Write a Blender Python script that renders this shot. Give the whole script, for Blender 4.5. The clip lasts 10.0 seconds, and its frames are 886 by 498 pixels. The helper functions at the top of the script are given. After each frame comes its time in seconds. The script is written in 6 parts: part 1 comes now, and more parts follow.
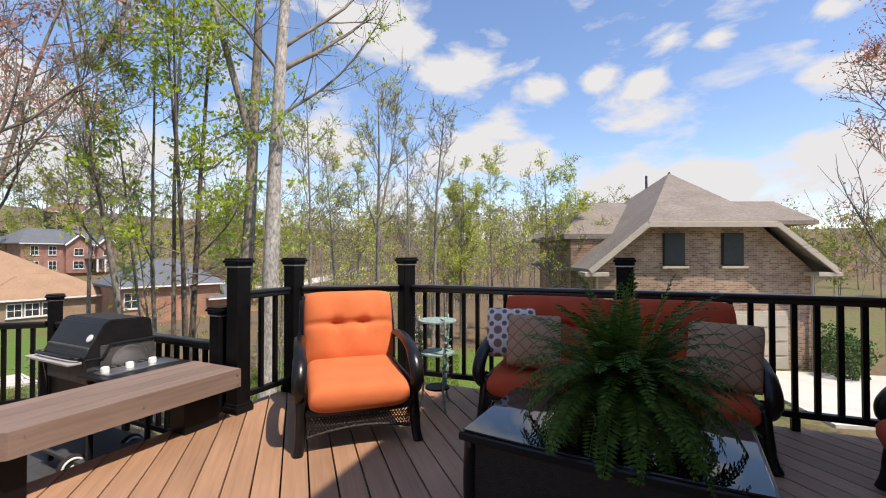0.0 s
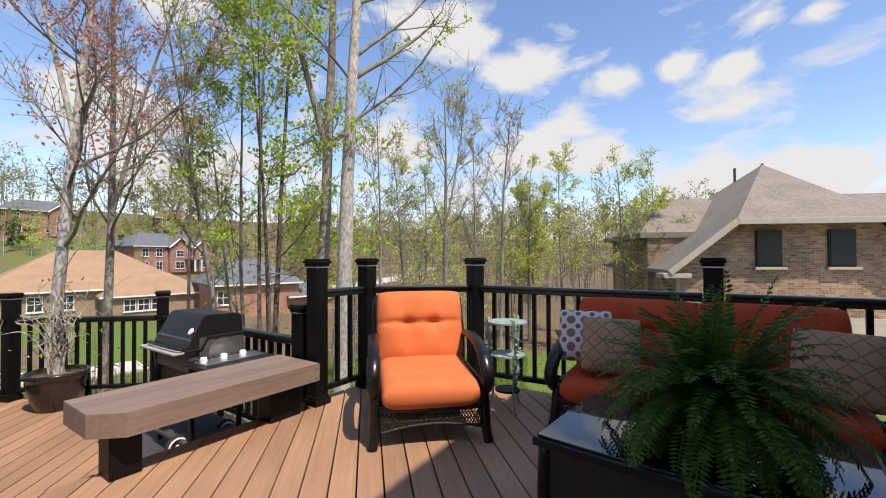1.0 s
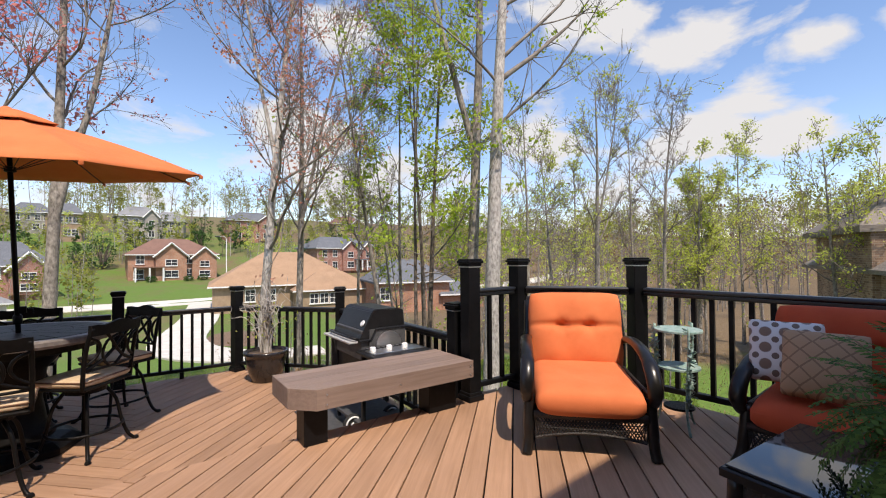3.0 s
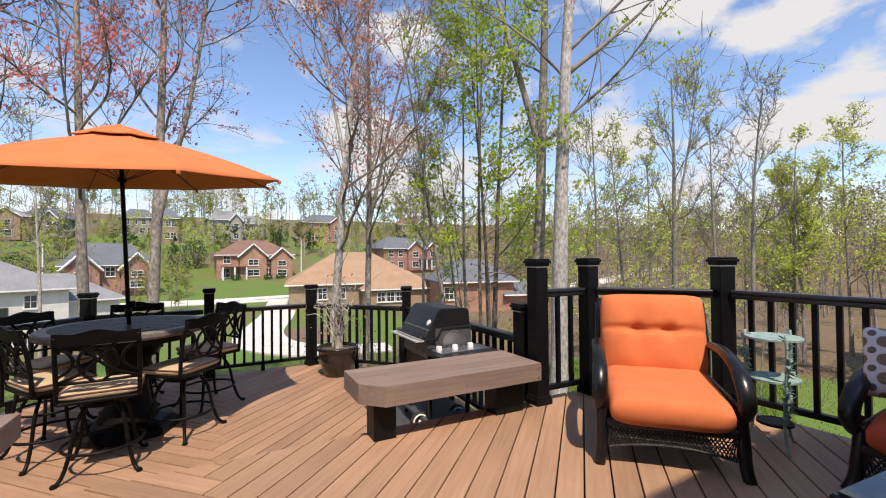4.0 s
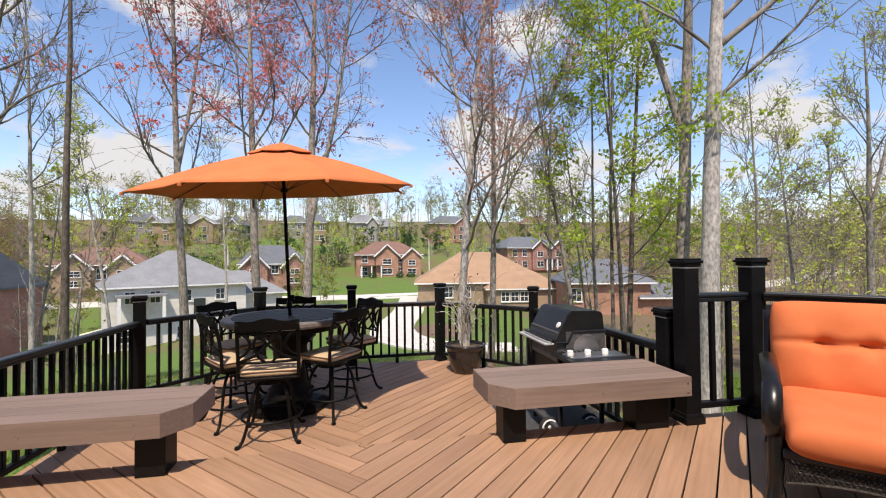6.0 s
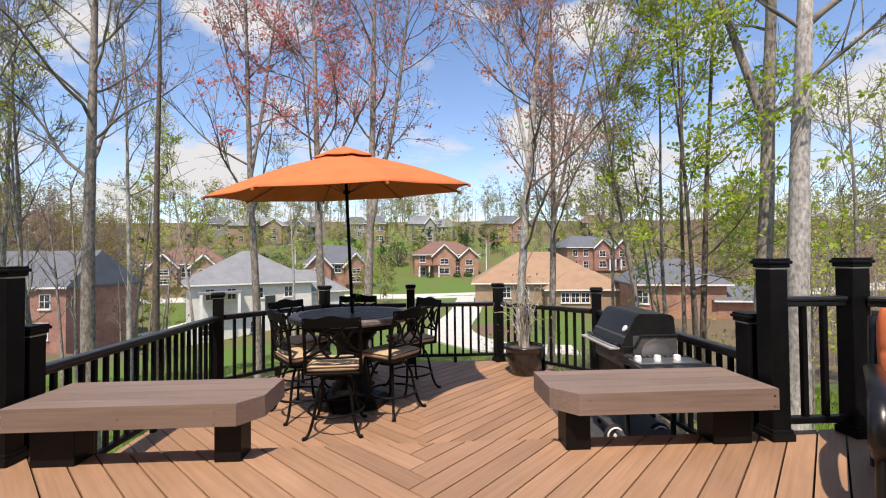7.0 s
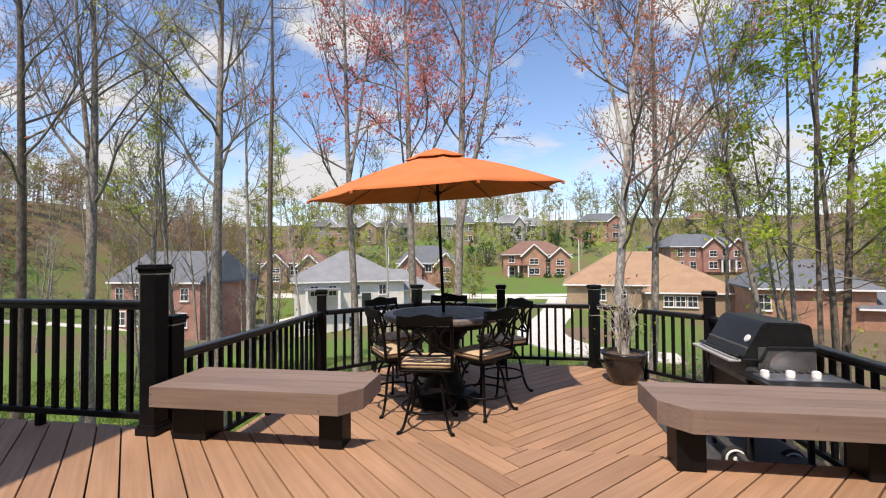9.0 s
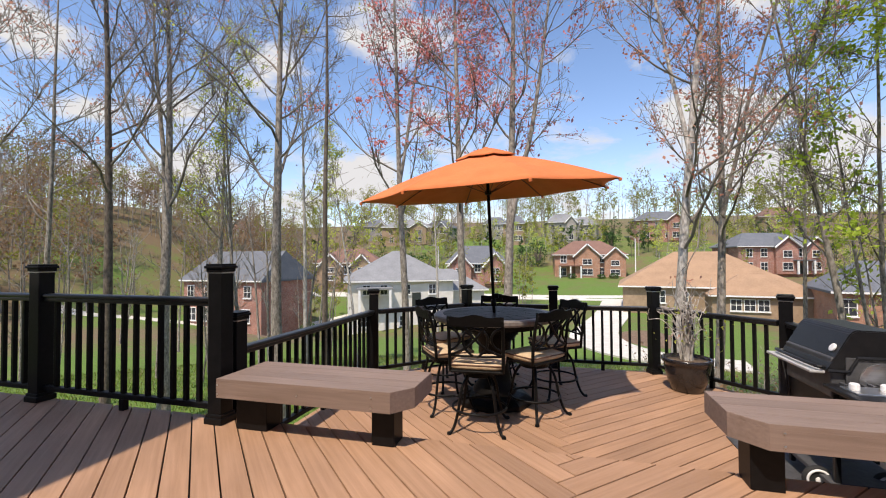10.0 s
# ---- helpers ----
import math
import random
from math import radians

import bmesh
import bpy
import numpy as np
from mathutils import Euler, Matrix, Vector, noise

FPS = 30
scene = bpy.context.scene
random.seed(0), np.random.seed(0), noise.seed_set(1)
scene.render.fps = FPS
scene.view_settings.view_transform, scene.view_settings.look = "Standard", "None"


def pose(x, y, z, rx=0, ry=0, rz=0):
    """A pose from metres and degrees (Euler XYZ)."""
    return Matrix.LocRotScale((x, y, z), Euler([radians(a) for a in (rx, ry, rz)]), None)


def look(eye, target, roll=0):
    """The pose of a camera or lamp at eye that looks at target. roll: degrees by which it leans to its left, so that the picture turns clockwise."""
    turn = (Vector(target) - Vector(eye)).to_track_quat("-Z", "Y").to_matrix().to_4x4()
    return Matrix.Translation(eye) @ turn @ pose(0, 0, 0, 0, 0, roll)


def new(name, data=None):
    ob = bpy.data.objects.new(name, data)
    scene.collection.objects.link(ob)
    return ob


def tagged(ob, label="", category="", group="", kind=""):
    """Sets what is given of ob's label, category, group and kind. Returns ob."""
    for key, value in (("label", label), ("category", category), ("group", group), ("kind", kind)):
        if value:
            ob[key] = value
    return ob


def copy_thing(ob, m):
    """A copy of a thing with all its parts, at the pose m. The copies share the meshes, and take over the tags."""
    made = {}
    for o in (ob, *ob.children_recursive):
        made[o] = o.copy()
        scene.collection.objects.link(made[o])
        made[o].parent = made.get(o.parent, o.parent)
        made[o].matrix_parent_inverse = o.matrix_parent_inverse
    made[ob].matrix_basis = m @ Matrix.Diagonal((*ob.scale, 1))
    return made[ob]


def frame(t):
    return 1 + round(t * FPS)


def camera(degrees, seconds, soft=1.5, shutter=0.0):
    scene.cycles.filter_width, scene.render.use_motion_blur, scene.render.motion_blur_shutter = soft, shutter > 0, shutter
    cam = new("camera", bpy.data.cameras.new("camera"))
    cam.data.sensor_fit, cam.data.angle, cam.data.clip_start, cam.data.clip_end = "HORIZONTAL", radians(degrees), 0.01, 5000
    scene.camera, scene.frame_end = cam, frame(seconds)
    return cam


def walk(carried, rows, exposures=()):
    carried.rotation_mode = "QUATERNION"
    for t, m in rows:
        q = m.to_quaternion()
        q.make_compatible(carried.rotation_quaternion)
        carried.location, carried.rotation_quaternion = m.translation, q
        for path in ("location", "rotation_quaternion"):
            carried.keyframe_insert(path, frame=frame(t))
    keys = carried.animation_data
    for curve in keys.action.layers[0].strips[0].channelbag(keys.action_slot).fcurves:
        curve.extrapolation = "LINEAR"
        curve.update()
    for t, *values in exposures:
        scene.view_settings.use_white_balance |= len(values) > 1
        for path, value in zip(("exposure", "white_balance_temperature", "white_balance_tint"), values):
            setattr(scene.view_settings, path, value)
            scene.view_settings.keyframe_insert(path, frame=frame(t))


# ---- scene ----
cam = camera(91.8, 10.0, 1.1)
PATH = [
    (0, (0.137, 0.004, 1.232), (1.930, 0.890, 1.258), -0.09),
    (0.5, (0.136, 0.016, 1.232), (1.852, 1.041, 1.260), -0.17),
    (1, (0.135, 0.029, 1.232), (1.771, 1.180, 1.261), -0.25),
    (1.5, (0.134, 0.041, 1.232), (1.674, 1.317, 1.262), -0.32),
    (2, (0.132, 0.053, 1.232), (1.545, 1.467, 1.263), -0.38),
    (2.5, (0.129, 0.065, 1.232), (1.414, 1.597, 1.264), -0.43),
    (4, (0.121, 0.100, 1.232), (1.031, 1.881, 1.267), -0.54),
    (4.5, (0.117, 0.112, 1.232), (0.887, 1.957, 1.268), -0.57),
    (5, (0.113, 0.123, 1.232), (0.750, 2.019, 1.269), -0.58),
    (5.5, (0.108, 0.134, 1.232), (0.612, 2.069, 1.270), -0.59),
    (7, (0.093, 0.166, 1.232), (0.200, 2.163, 1.273), -0.58),
    (7.5, (0.087, 0.177, 1.232), (0.068, 2.176, 1.274), -0.56),
    (8, (0.081, 0.187, 1.232), (-0.055, 2.182, 1.274), -0.53),
    (8.5, (0.075, 0.198, 1.232), (-0.158, 2.184, 1.275), -0.50),
    (9, (0.068, 0.208, 1.232), (-0.235, 2.185, 1.276), -0.46),
    (9.5, (0.061, 0.218, 1.232), (-0.323, 2.180, 1.277), -0.41),
    (10, (0.053, 0.227, 1.232), (-0.474, 2.155, 1.278), -0.35),
]
walk(cam, [(t, look(eye, target, roll)) for t, eye, target, roll in PATH], ((0.0, 0.05, 6850, 13), (10.0, 0.05, 6850, 13)))

# ---- sky, sun ----
SUN_TO = Vector((-0.155, -0.59, 1.0)).normalized()
world = bpy.data.worlds.new("world")
scene.world = world
world.use_nodes = True
wn, wl = world.node_tree.nodes, world.node_tree.links
wn.clear()


def wnode(kind, **values):
    n = wn.new(kind)
    for k, v in values.items():
        n.inputs[k].default_value = v
    return n


w_out = wn.new("ShaderNodeOutputWorld")
w_bg = wn.new("ShaderNodeBackground")
w_bg.inputs["Strength"].default_value = 0.12
w_sky = wn.new("ShaderNodeTexSky")
w_sky.sky_type = "NISHITA"
w_sky.sun_disc = False
w_sky.sun_elevation = math.asin(SUN_TO.z)
w_sky.sun_rotation = math.atan2(SUN_TO.x, SUN_TO.y)
w_sky.air_density, w_sky.dust_density, w_sky.ozone_density = 1.0, 0.4, 2.0
w_co = wn.new("ShaderNodeTexCoord")
w_sep = wn.new("ShaderNodeSeparateXYZ")
wl.new(w_co.outputs["Generated"], w_sep.inputs[0])
w_den = wn.new("ShaderNodeMath")
w_den.operation = "MAXIMUM"
w_den.inputs[1].default_value = 0.0
wl.new(w_sep.outputs["Z"], w_den.inputs[0])
# clouds by bearing, height and half width (radians), broken up by noise
CLOUDS = ((0.95, 0.48, 0.13), (1.14, 0.4, 0.11), (1.34, 0.36, 0.06), (1.46, 0.37, 0.05), (1.55, 0.345, 0.045), (1.6, 0.42, 0.055), (1.68, 0.40, 0.04), (1.25, 0.3, 0.07), (1.3, 0.21, 0.07), (1.53, 0.14, 0.09), (1.64, 0.14, 0.09), (1.88, 0.3, 0.06), (1.86, 0.4, 0.05), (1.87, 0.19, 0.07), (0.39, 0.28, 0.05), (0.35, 0.19, 0.07), (0.42, 0.16, 0.06), (0.83, 0.25, 0.11), (1.17, 0.23, 0.08), (-0.44, 0.2, 0.08), (0.32, 0.28, 0.11), (0.44, 0.16, 0.12), (0.38, 0.48, 0.09), (0.83, 0.24, 0.08), (-0.65, 0.4, 0.08), (-0.44, 0.19, 0.09), (0.34, 0.27, 0.11), (-0.34, 0.48, 0.1), (-1.03, 0.37, 0.08), (-0.96, 0.27, 0.05), (-0.66, 0.38, 0.08), (-0.45, 0.19, 0.09), (-0.39, 0.48, 0.12), (-0.81, 0.19, 0.06))


def wmath(op, a, b=None, c=None):
    n = wn.new("ShaderNodeMath")
    n.operation = op
    for k, v in enumerate((a, b, c)):
        if isinstance(v, (int, float)):
            n.inputs[k].default_value = v
        elif v is not None:
            wl.new(v, n.inputs[k])
    return n.outputs[0]


w_az = wmath("ARCTAN2", w_sep.outputs["X"], w_sep.outputs["Y"])
w_el = wmath("MULTIPLY", wmath("ARCSINE", w_den.outputs[0]), 2.0)
w_cmb = wn.new("ShaderNodeCombineXYZ")
wl.new(w_az, w_cmb.inputs["X"])
wl.new(w_el, w_cmb.inputs["Y"])
w_blob = None
for c_az, c_el, c_r in CLOUDS:
    w_dist = wn.new("ShaderNodeVectorMath")
    w_dist.operation = "DISTANCE"
    w_dist.inputs[1].default_value = (c_az, 2 * c_el, 0)
    wl.new(w_cmb.outputs[0], w_dist.inputs[0])
    w_one = wmath("MULTIPLY_ADD", w_dist.outputs["Value"], -1 / (c_r * 1.36), 1.0)
    w_blob = wmath("MAXIMUM", w_one, 0.0) if w_blob is None else wmath("MAXIMUM", w_one, w_blob)
w_no = wnode("ShaderNodeTexNoise", Scale=5.5, Detail=8.0, Roughness=0.58, Distortion=0.3)
wl.new(w_cmb.outputs[0], w_no.inputs["Vector"])
w_dens = wmath("ADD", wmath("MULTIPLY", w_blob, 0.75), wmath("MULTIPLY_ADD", w_no.outputs["Fac"], 2.2, -1.1))
w_dens = wmath("ADD", w_dens, wmath("MAXIMUM", wmath("MULTIPLY_ADD", w_el, -0.50, 0.37), 0.0))
w_ramp = wn.new("ShaderNodeValToRGB")
w_ramp.color_ramp.elements[0].position, w_ramp.color_ramp.elements[1].position = 0.10, 0.46
wl.new(w_dens, w_ramp.inputs[0])
w_hs = wn.new("ShaderNodeHueSaturation")
w_hs.inputs["Saturation"].default_value, w_hs.inputs["Value"].default_value = 1.10, 1.82
w_tint = wn.new("ShaderNodeMix")
w_tint.data_type, w_tint.blend_type = "RGBA", "MULTIPLY"
w_tint.inputs["Factor"].default_value = 1.0
w_tint.inputs["B"].default_value = (1.04, 0.985, 1.0, 1)
wl.new(w_sky.outputs[0], w_tint.inputs["A"])
wl.new(w_tint.outputs["Result"], w_hs.inputs["Color"])
w_mix = wn.new("ShaderNodeMix")
w_mix.data_type = "RGBA"
wl.new(w_ramp.outputs["Color"], w_mix.inputs["Factor"])
wl.new(w_hs.outputs[0], w_mix.inputs["A"])
w_mix.inputs["B"].default_value = (6.4, 6.55, 6.8, 1)
wl.new(w_mix.outputs["Result"], w_bg.inputs["Color"])
wl.new(w_bg.outputs[0], w_out.inputs[0])

sun = new("sun", bpy.data.lights.new("sun", "SUN"))
sun.data.energy, sun.data.angle, sun.data.color = 5.0, radians(0.5), (1.0, 0.91, 0.79)
sun.matrix_world = look(SUN_TO * 50, (0, 0, 0))


# ---- materials ----
def material(name, c1, c2=None, rough=0.5, metal=0.0, scale=6.0, stretch=(1, 1, 1), bump=0.0, bscale=80.0,
             big=0.0, vary=0.0, trans=0.0, coat=0.0, spec=0.5):
    """Noise between two colours, a slower stain on top, fine relief, and a shift from piece to piece."""
    m = bpy.data.materials.new(name)
    m.use_nodes = True
    nt = m.node_tree
    n, l = nt.nodes, nt.links
    bs = n["Principled BSDF"]
    bs.inputs["Roughness"].default_value, bs.inputs["Metallic"].default_value = rough, metal
    bs.inputs["Coat Weight"].default_value = coat
    bs.inputs["Specular IOR Level"].default_value = spec
    co = n.new("ShaderNodeTexCoord")
    mp = n.new("ShaderNodeMapping")
    mp.inputs["Scale"].default_value = stretch
    info = n.new("ShaderNodeObjectInfo")
    off = n.new("ShaderNodeVectorMath")
    off.operation = "MULTIPLY_ADD"
    off.inputs[1].default_value = (1, 1, 1)
    sc = n.new("ShaderNodeMath")
    sc.operation = "MULTIPLY"
    sc.inputs[1].default_value = 37.0
    l.new(info.outputs["Random"], sc.inputs[0])
    l.new(co.outputs["Object"], off.inputs[0])
    l.new(sc.outputs[0], off.inputs[2])
    l.new(off.outputs[0], mp.inputs[0])
    no = n.new("ShaderNodeTexNoise")
    no.inputs["Scale"].default_value, no.inputs["Detail"].default_value, no.inputs["Roughness"].default_value = scale, 6, 0.6
    l.new(mp.outputs[0], no.inputs["Vector"])
    rp = n.new("ShaderNodeValToRGB")
    rp.color_ramp.elements[0].position, rp.color_ramp.elements[1].position = 0.32, 0.68
    rp.color_ramp.elements[0].color, rp.color_ramp.elements[1].color = (*c1, 1), (*(c2 or c1), 1)
    l.new(no.outputs["Fac"], rp.inputs[0])
    col = rp.outputs["Color"]
    if big or vary:
        n2 = n.new("ShaderNodeTexNoise")
        n2.inputs["Scale"].default_value, n2.inputs["Detail"].default_value = 0.9, 4
        l.new(off.outputs[0], n2.inputs["Vector"])
        mr = n.new("ShaderNodeMapRange")
        mr.inputs["From Min"].default_value, mr.inputs["From Max"].default_value = 0.3, 0.7
        mr.inputs["To Min"].default_value, mr.inputs["To Max"].default_value = 1 - big, 1 + big
        l.new(n2.outputs["Fac"], mr.inputs[0])
        mv = n.new("ShaderNodeMapRange")
        mv.inputs["To Min"].default_value, mv.inputs["To Max"].default_value = 1 - vary, 1 + vary
        l.new(info.outputs["Random"], mv.inputs[0])
        mu = n.new("ShaderNodeMath")
        mu.operation = "MULTIPLY"
        l.new(mr.outputs[0], mu.inputs[0])
        l.new(mv.outputs[0], mu.inputs[1])
        hs = n.new("ShaderNodeHueSaturation")
        l.new(mu.outputs[0], hs.inputs["Value"])
        l.new(col, hs.inputs["Color"])
        col = hs.outputs["Color"]
    l.new(col, bs.inputs["Base Color"])
    if bump:
        n3 = n.new("ShaderNodeTexNoise")
        n3.inputs["Scale"].default_value, n3.inputs["Detail"].default_value = bscale, 5
        l.new(mp.outputs[0], n3.inputs["Vector"])
        bp = n.new("ShaderNodeBump")
        bp.inputs["Strength"].default_value, bp.inputs["Distance"].default_value = bump, 0.01
        l.new(n3.outputs["Fac"], bp.inputs["Height"])
        l.new(bp.outputs[0], bs.inputs["Normal"])
    if trans:
        tr = n.new("ShaderNodeBsdfTranslucent")
        mx = n.new("ShaderNodeMixShader")
        mx.inputs[0].default_value = trans
        l.new(col, tr.inputs["Color"])
        l.new(bs.outputs[0], mx.inputs[1])
        l.new(tr.outputs[0], mx.inputs[2])
        l.new(mx.outputs[0], n["Material Output"].inputs["Surface"])
    return m


def leafy(name, c1, c2, trans=0.58):
    """Leaves: each leaf its own shade between two colours, lit through."""
    m = bpy.data.materials.new(name)
    m.use_nodes = True
    n, l = m.node_tree.nodes, m.node_tree.links
    bs = n["Principled BSDF"]
    bs.inputs["Roughness"].default_value = 0.65
    bs.inputs["Specular IOR Level"].default_value = 0.2
    ge = n.new("ShaderNodeNewGeometry")
    rp = n.new("ShaderNodeValToRGB")
    rp.color_ramp.elements[0].color, rp.color_ramp.elements[1].color = (*c1, 1), (*c2, 1)
    l.new(ge.outputs["Random Per Island"], rp.inputs[0])
    l.new(rp.outputs[0], bs.inputs["Base Color"])
    tr = n.new("ShaderNodeBsdfTranslucent")
    l.new(rp.outputs[0], tr.inputs["Color"])
    mx = n.new("ShaderNodeMixShader")
    mx.inputs[0].default_value = trans
    l.new(bs.outputs[0], mx.inputs[1])
    l.new(tr.outputs[0], mx.inputs[2])
    l.new(mx.outputs[0], n["Material Output"].inputs["Surface"])
    return m


def bricks(name, c1, c2, mortar, scale=1.0):
    m = bpy.data.materials.new(name)
    m.use_nodes = True
    n, l = m.node_tree.nodes, m.node_tree.links
    bs = n["Principled BSDF"]
    bs.inputs["Roughness"].default_value = 0.85
    co = n.new("ShaderNodeTexCoord")
    sp = n.new("ShaderNodeSeparateXYZ")
    ad = n.new("ShaderNodeMath")
    cb = n.new("ShaderNodeCombineXYZ")
    l.new(co.outputs["Object"], sp.inputs[0])
    l.new(sp.outputs["X"], ad.inputs[0])
    l.new(sp.outputs["Y"], ad.inputs[1])
    l.new(ad.outputs[0], cb.inputs["X"])
    l.new(sp.outputs["Z"], cb.inputs["Y"])
    br = n.new("ShaderNodeTexBrick")
    br.inputs["Scale"].default_value = scale
    br.inputs["Brick Width"].default_value, br.inputs["Row Height"].default_value = 0.21, 0.076
    br.inputs["Mortar Size"].default_value, br.inputs["Bias"].default_value = 0.006, -0.1
    br.inputs["Color1"].default_value, br.inputs["Color2"].default_value = (*c1, 1), (*c2, 1)
    br.inputs["Mortar"].default_value = (*mortar, 1)
    l.new(cb.outputs[0], br.inputs["Vector"])
    no = n.new("ShaderNodeTexNoise")
    no.inputs["Scale"].default_value, no.inputs["Detail"].default_value = 0.8, 8
    l.new(co.outputs["Object"], no.inputs["Vector"])
    mr = n.new("ShaderNodeMapRange")
    mr.inputs["From Min"].default_value, mr.inputs["From Max"].default_value = 0.3, 0.7
    mr.inputs["To Min"].default_value, mr.inputs["To Max"].default_value = 0.75, 1.2
    l.new(no.outputs["Fac"], mr.inputs[0])
    hs = n.new("ShaderNodeHueSaturation")
    l.new(mr.outputs[0], hs.inputs["Value"])
    l.new(br.outputs["Color"], hs.inputs["Color"])
    l.new(hs.outputs[0], bs.inputs["Base Color"])
    bp = n.new("ShaderNodeBump")
    bp.inputs["Strength"].default_value, bp.inputs["Distance"].default_value = 0.5, 0.01
    bp.invert = True
    l.new(br.outputs["Fac"], bp.inputs["Height"])
    l.new(bp.outputs[0], bs.inputs["Normal"])
    return m


BOARD = material("deck_board", (0.335, 0.19, 0.108), (0.425, 0.25, 0.152), 0.62, scale=3.0, stretch=(0.6, 14, 14), bump=0.25, bscale=40, big=0.17, vary=0.08)
BENCHM = material("bench_board", (0.205, 0.143, 0.113), (0.27, 0.196, 0.16), 0.6, scale=3.0, stretch=(0.7, 14, 14), bump=0.25, bscale=40, big=0.12, vary=0.06)
BLACK = material("black_composite", (0.0045, 0.0045, 0.005), (0.008, 0.008, 0.009), 0.42, scale=20, bump=0.05, bscale=90, spec=0.17)
RAIL = material("black_rail_cap", (0.0045, 0.0045, 0.005), (0.008, 0.008, 0.009), 0.36, scale=20, bump=0.02, bscale=90, spec=0.8)
SILVER = material("silver_trim", (0.62, 0.63, 0.65), (0.7, 0.7, 0.72), 0.3, 0.9, scale=30)
IRON = material("cast_metal", (0.0035, 0.0032, 0.003), (0.007, 0.006, 0.0055), 0.45, 0.0, scale=30, bump=0.25, bscale=120, spec=0.16)
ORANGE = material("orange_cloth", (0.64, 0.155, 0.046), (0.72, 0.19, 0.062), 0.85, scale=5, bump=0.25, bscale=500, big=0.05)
# the same orange cloth, house shade put into its colour for sofa and second chair
ORANGE_SHADED = material("rust_cloth", (0.50, 0.065, 0.018), (0.57, 0.085, 0.025), 0.85, scale=5, bump=0.25, bscale=500, big=0.05)
CANVAS = material("umbrella_canvas", (0.62, 0.165, 0.047), (0.69, 0.20, 0.062), 0.85, scale=4, bump=0.15, bscale=400, big=0.06)
RIB = material("rib_lacquer", (0.05, 0.014, 0.008), (0.07, 0.02, 0.012), 0.5)
WICKER = material("dark_wicker", (0.012, 0.009, 0.007), (0.03, 0.022, 0.017), 0.45, scale=40, bump=0.6, bscale=150)
RESIN = material("dark_resin", (0.007, 0.006, 0.006), (0.012, 0.011, 0.010), 0.28, scale=20, bump=0.05, bscale=60, spec=0.4)
BEIGE = material("beige_cushion", (0.50, 0.36, 0.22), (0.60, 0.46, 0.30), 0.9, scale=14, bump=0.3, bscale=400)
BROWNEDGE = material("brown_piping", (0.10, 0.05, 0.03), (0.14, 0.07, 0.04), 0.8)
SLATE = material("tile_top", (0.012, 0.011, 0.011), (0.032, 0.028, 0.026), 0.48, scale=7, bump=0.1, bscale=30, vary=0.35, spec=0.12)
STONE = material("table_rim", (0.12, 0.10, 0.088), (0.24, 0.21, 0.185), 0.45, scale=16, bump=0.15)
GLAZE = material("glazed_pot", (0.012, 0.011, 0.012), (0.03, 0.024, 0.022), 0.2, scale=9, coat=0.15)
SOIL = material("soil", (0.05, 0.035, 0.025), (0.16, 0.11, 0.07), 0.95, scale=40, bump=0.9)
GRILLBLACK = material("grill_enamel", (0.009, 0.009, 0.010), (0.016, 0.016, 0.017), 0.38, scale=20, bump=0.08, bscale=200, spec=0.3)
STEEL = material("stainless", (0.55, 0.55, 0.55), (0.66, 0.66, 0.66), 0.3, 0.95, scale=5, stretch=(1, 30, 30))
STONEGREY = material("grey_stone_wall", (0.27, 0.25, 0.225), (0.36, 0.335, 0.30), 0.9, scale=2, big=0.1)
GREYPL = material("grey_plastic", (0.045, 0.045, 0.047), (0.08, 0.08, 0.083), 0.5, scale=20)
LIGHTPL = material("pale_grey_plastic", (0.40, 0.40, 0.39), (0.5, 0.5, 0.49), 0.4, scale=20)
WHITEPL = material("white_knob", (0.75, 0.75, 0.74), (0.8, 0.8, 0.79), 0.4)
RUBBER = material("rubber", (0.012, 0.012, 0.012), (0.02, 0.02, 0.02), 0.8)
TEAL = material("verdigris_metal", (0.18, 0.31, 0.27), (0.42, 0.52, 0.47), 0.6, 0.2, scale=25, bump=0.4)
CREAM = material("cream_trim", (0.42, 0.37, 0.29), (0.48, 0.43, 0.35), 0.7, scale=4)
WHITE = material("white_trim", (0.72, 0.72, 0.70), (0.8, 0.8, 0.78), 0.6, scale=4)
WHITEWALL = material("white_siding", (0.62, 0.60, 0.55), (0.70, 0.68, 0.63), 0.8, scale=2, big=0.05)
TANWALL = material("tan_wall", (0.28, 0.195, 0.125), (0.36, 0.26, 0.17), 0.85, scale=3, big=0.08)
SHUTTER = material("dark_shutter", (0.018, 0.026, 0.022), (0.03, 0.038, 0.033), 0.6, scale=8)
SHINGLE = material("grey_shingle", (0.18, 0.155, 0.13), (0.29, 0.25, 0.21), 0.95, scale=3.5, stretch=(2, 2, 8), bump=0.6, bscale=12, big=0.12)
SLATEROOF = material("blue_grey_shingle", (0.10, 0.11, 0.125), (0.17, 0.18, 0.195), 0.95, scale=3.0, stretch=(2, 2, 8), bump=0.5, bscale=12, big=0.1)
PALEROOF = material("pale_grey_shingle", (0.19, 0.195, 0.20), (0.27, 0.275, 0.28), 0.95, scale=3.0, stretch=(2, 2, 8), bump=0.5, bscale=12, big=0.1)
BROWNROOF = material("brown_shingle", (0.17, 0.095, 0.07), (0.25, 0.145, 0.11), 0.95, scale=3.0, stretch=(2, 2, 8), bump=0.5, bscale=12, big=0.1)
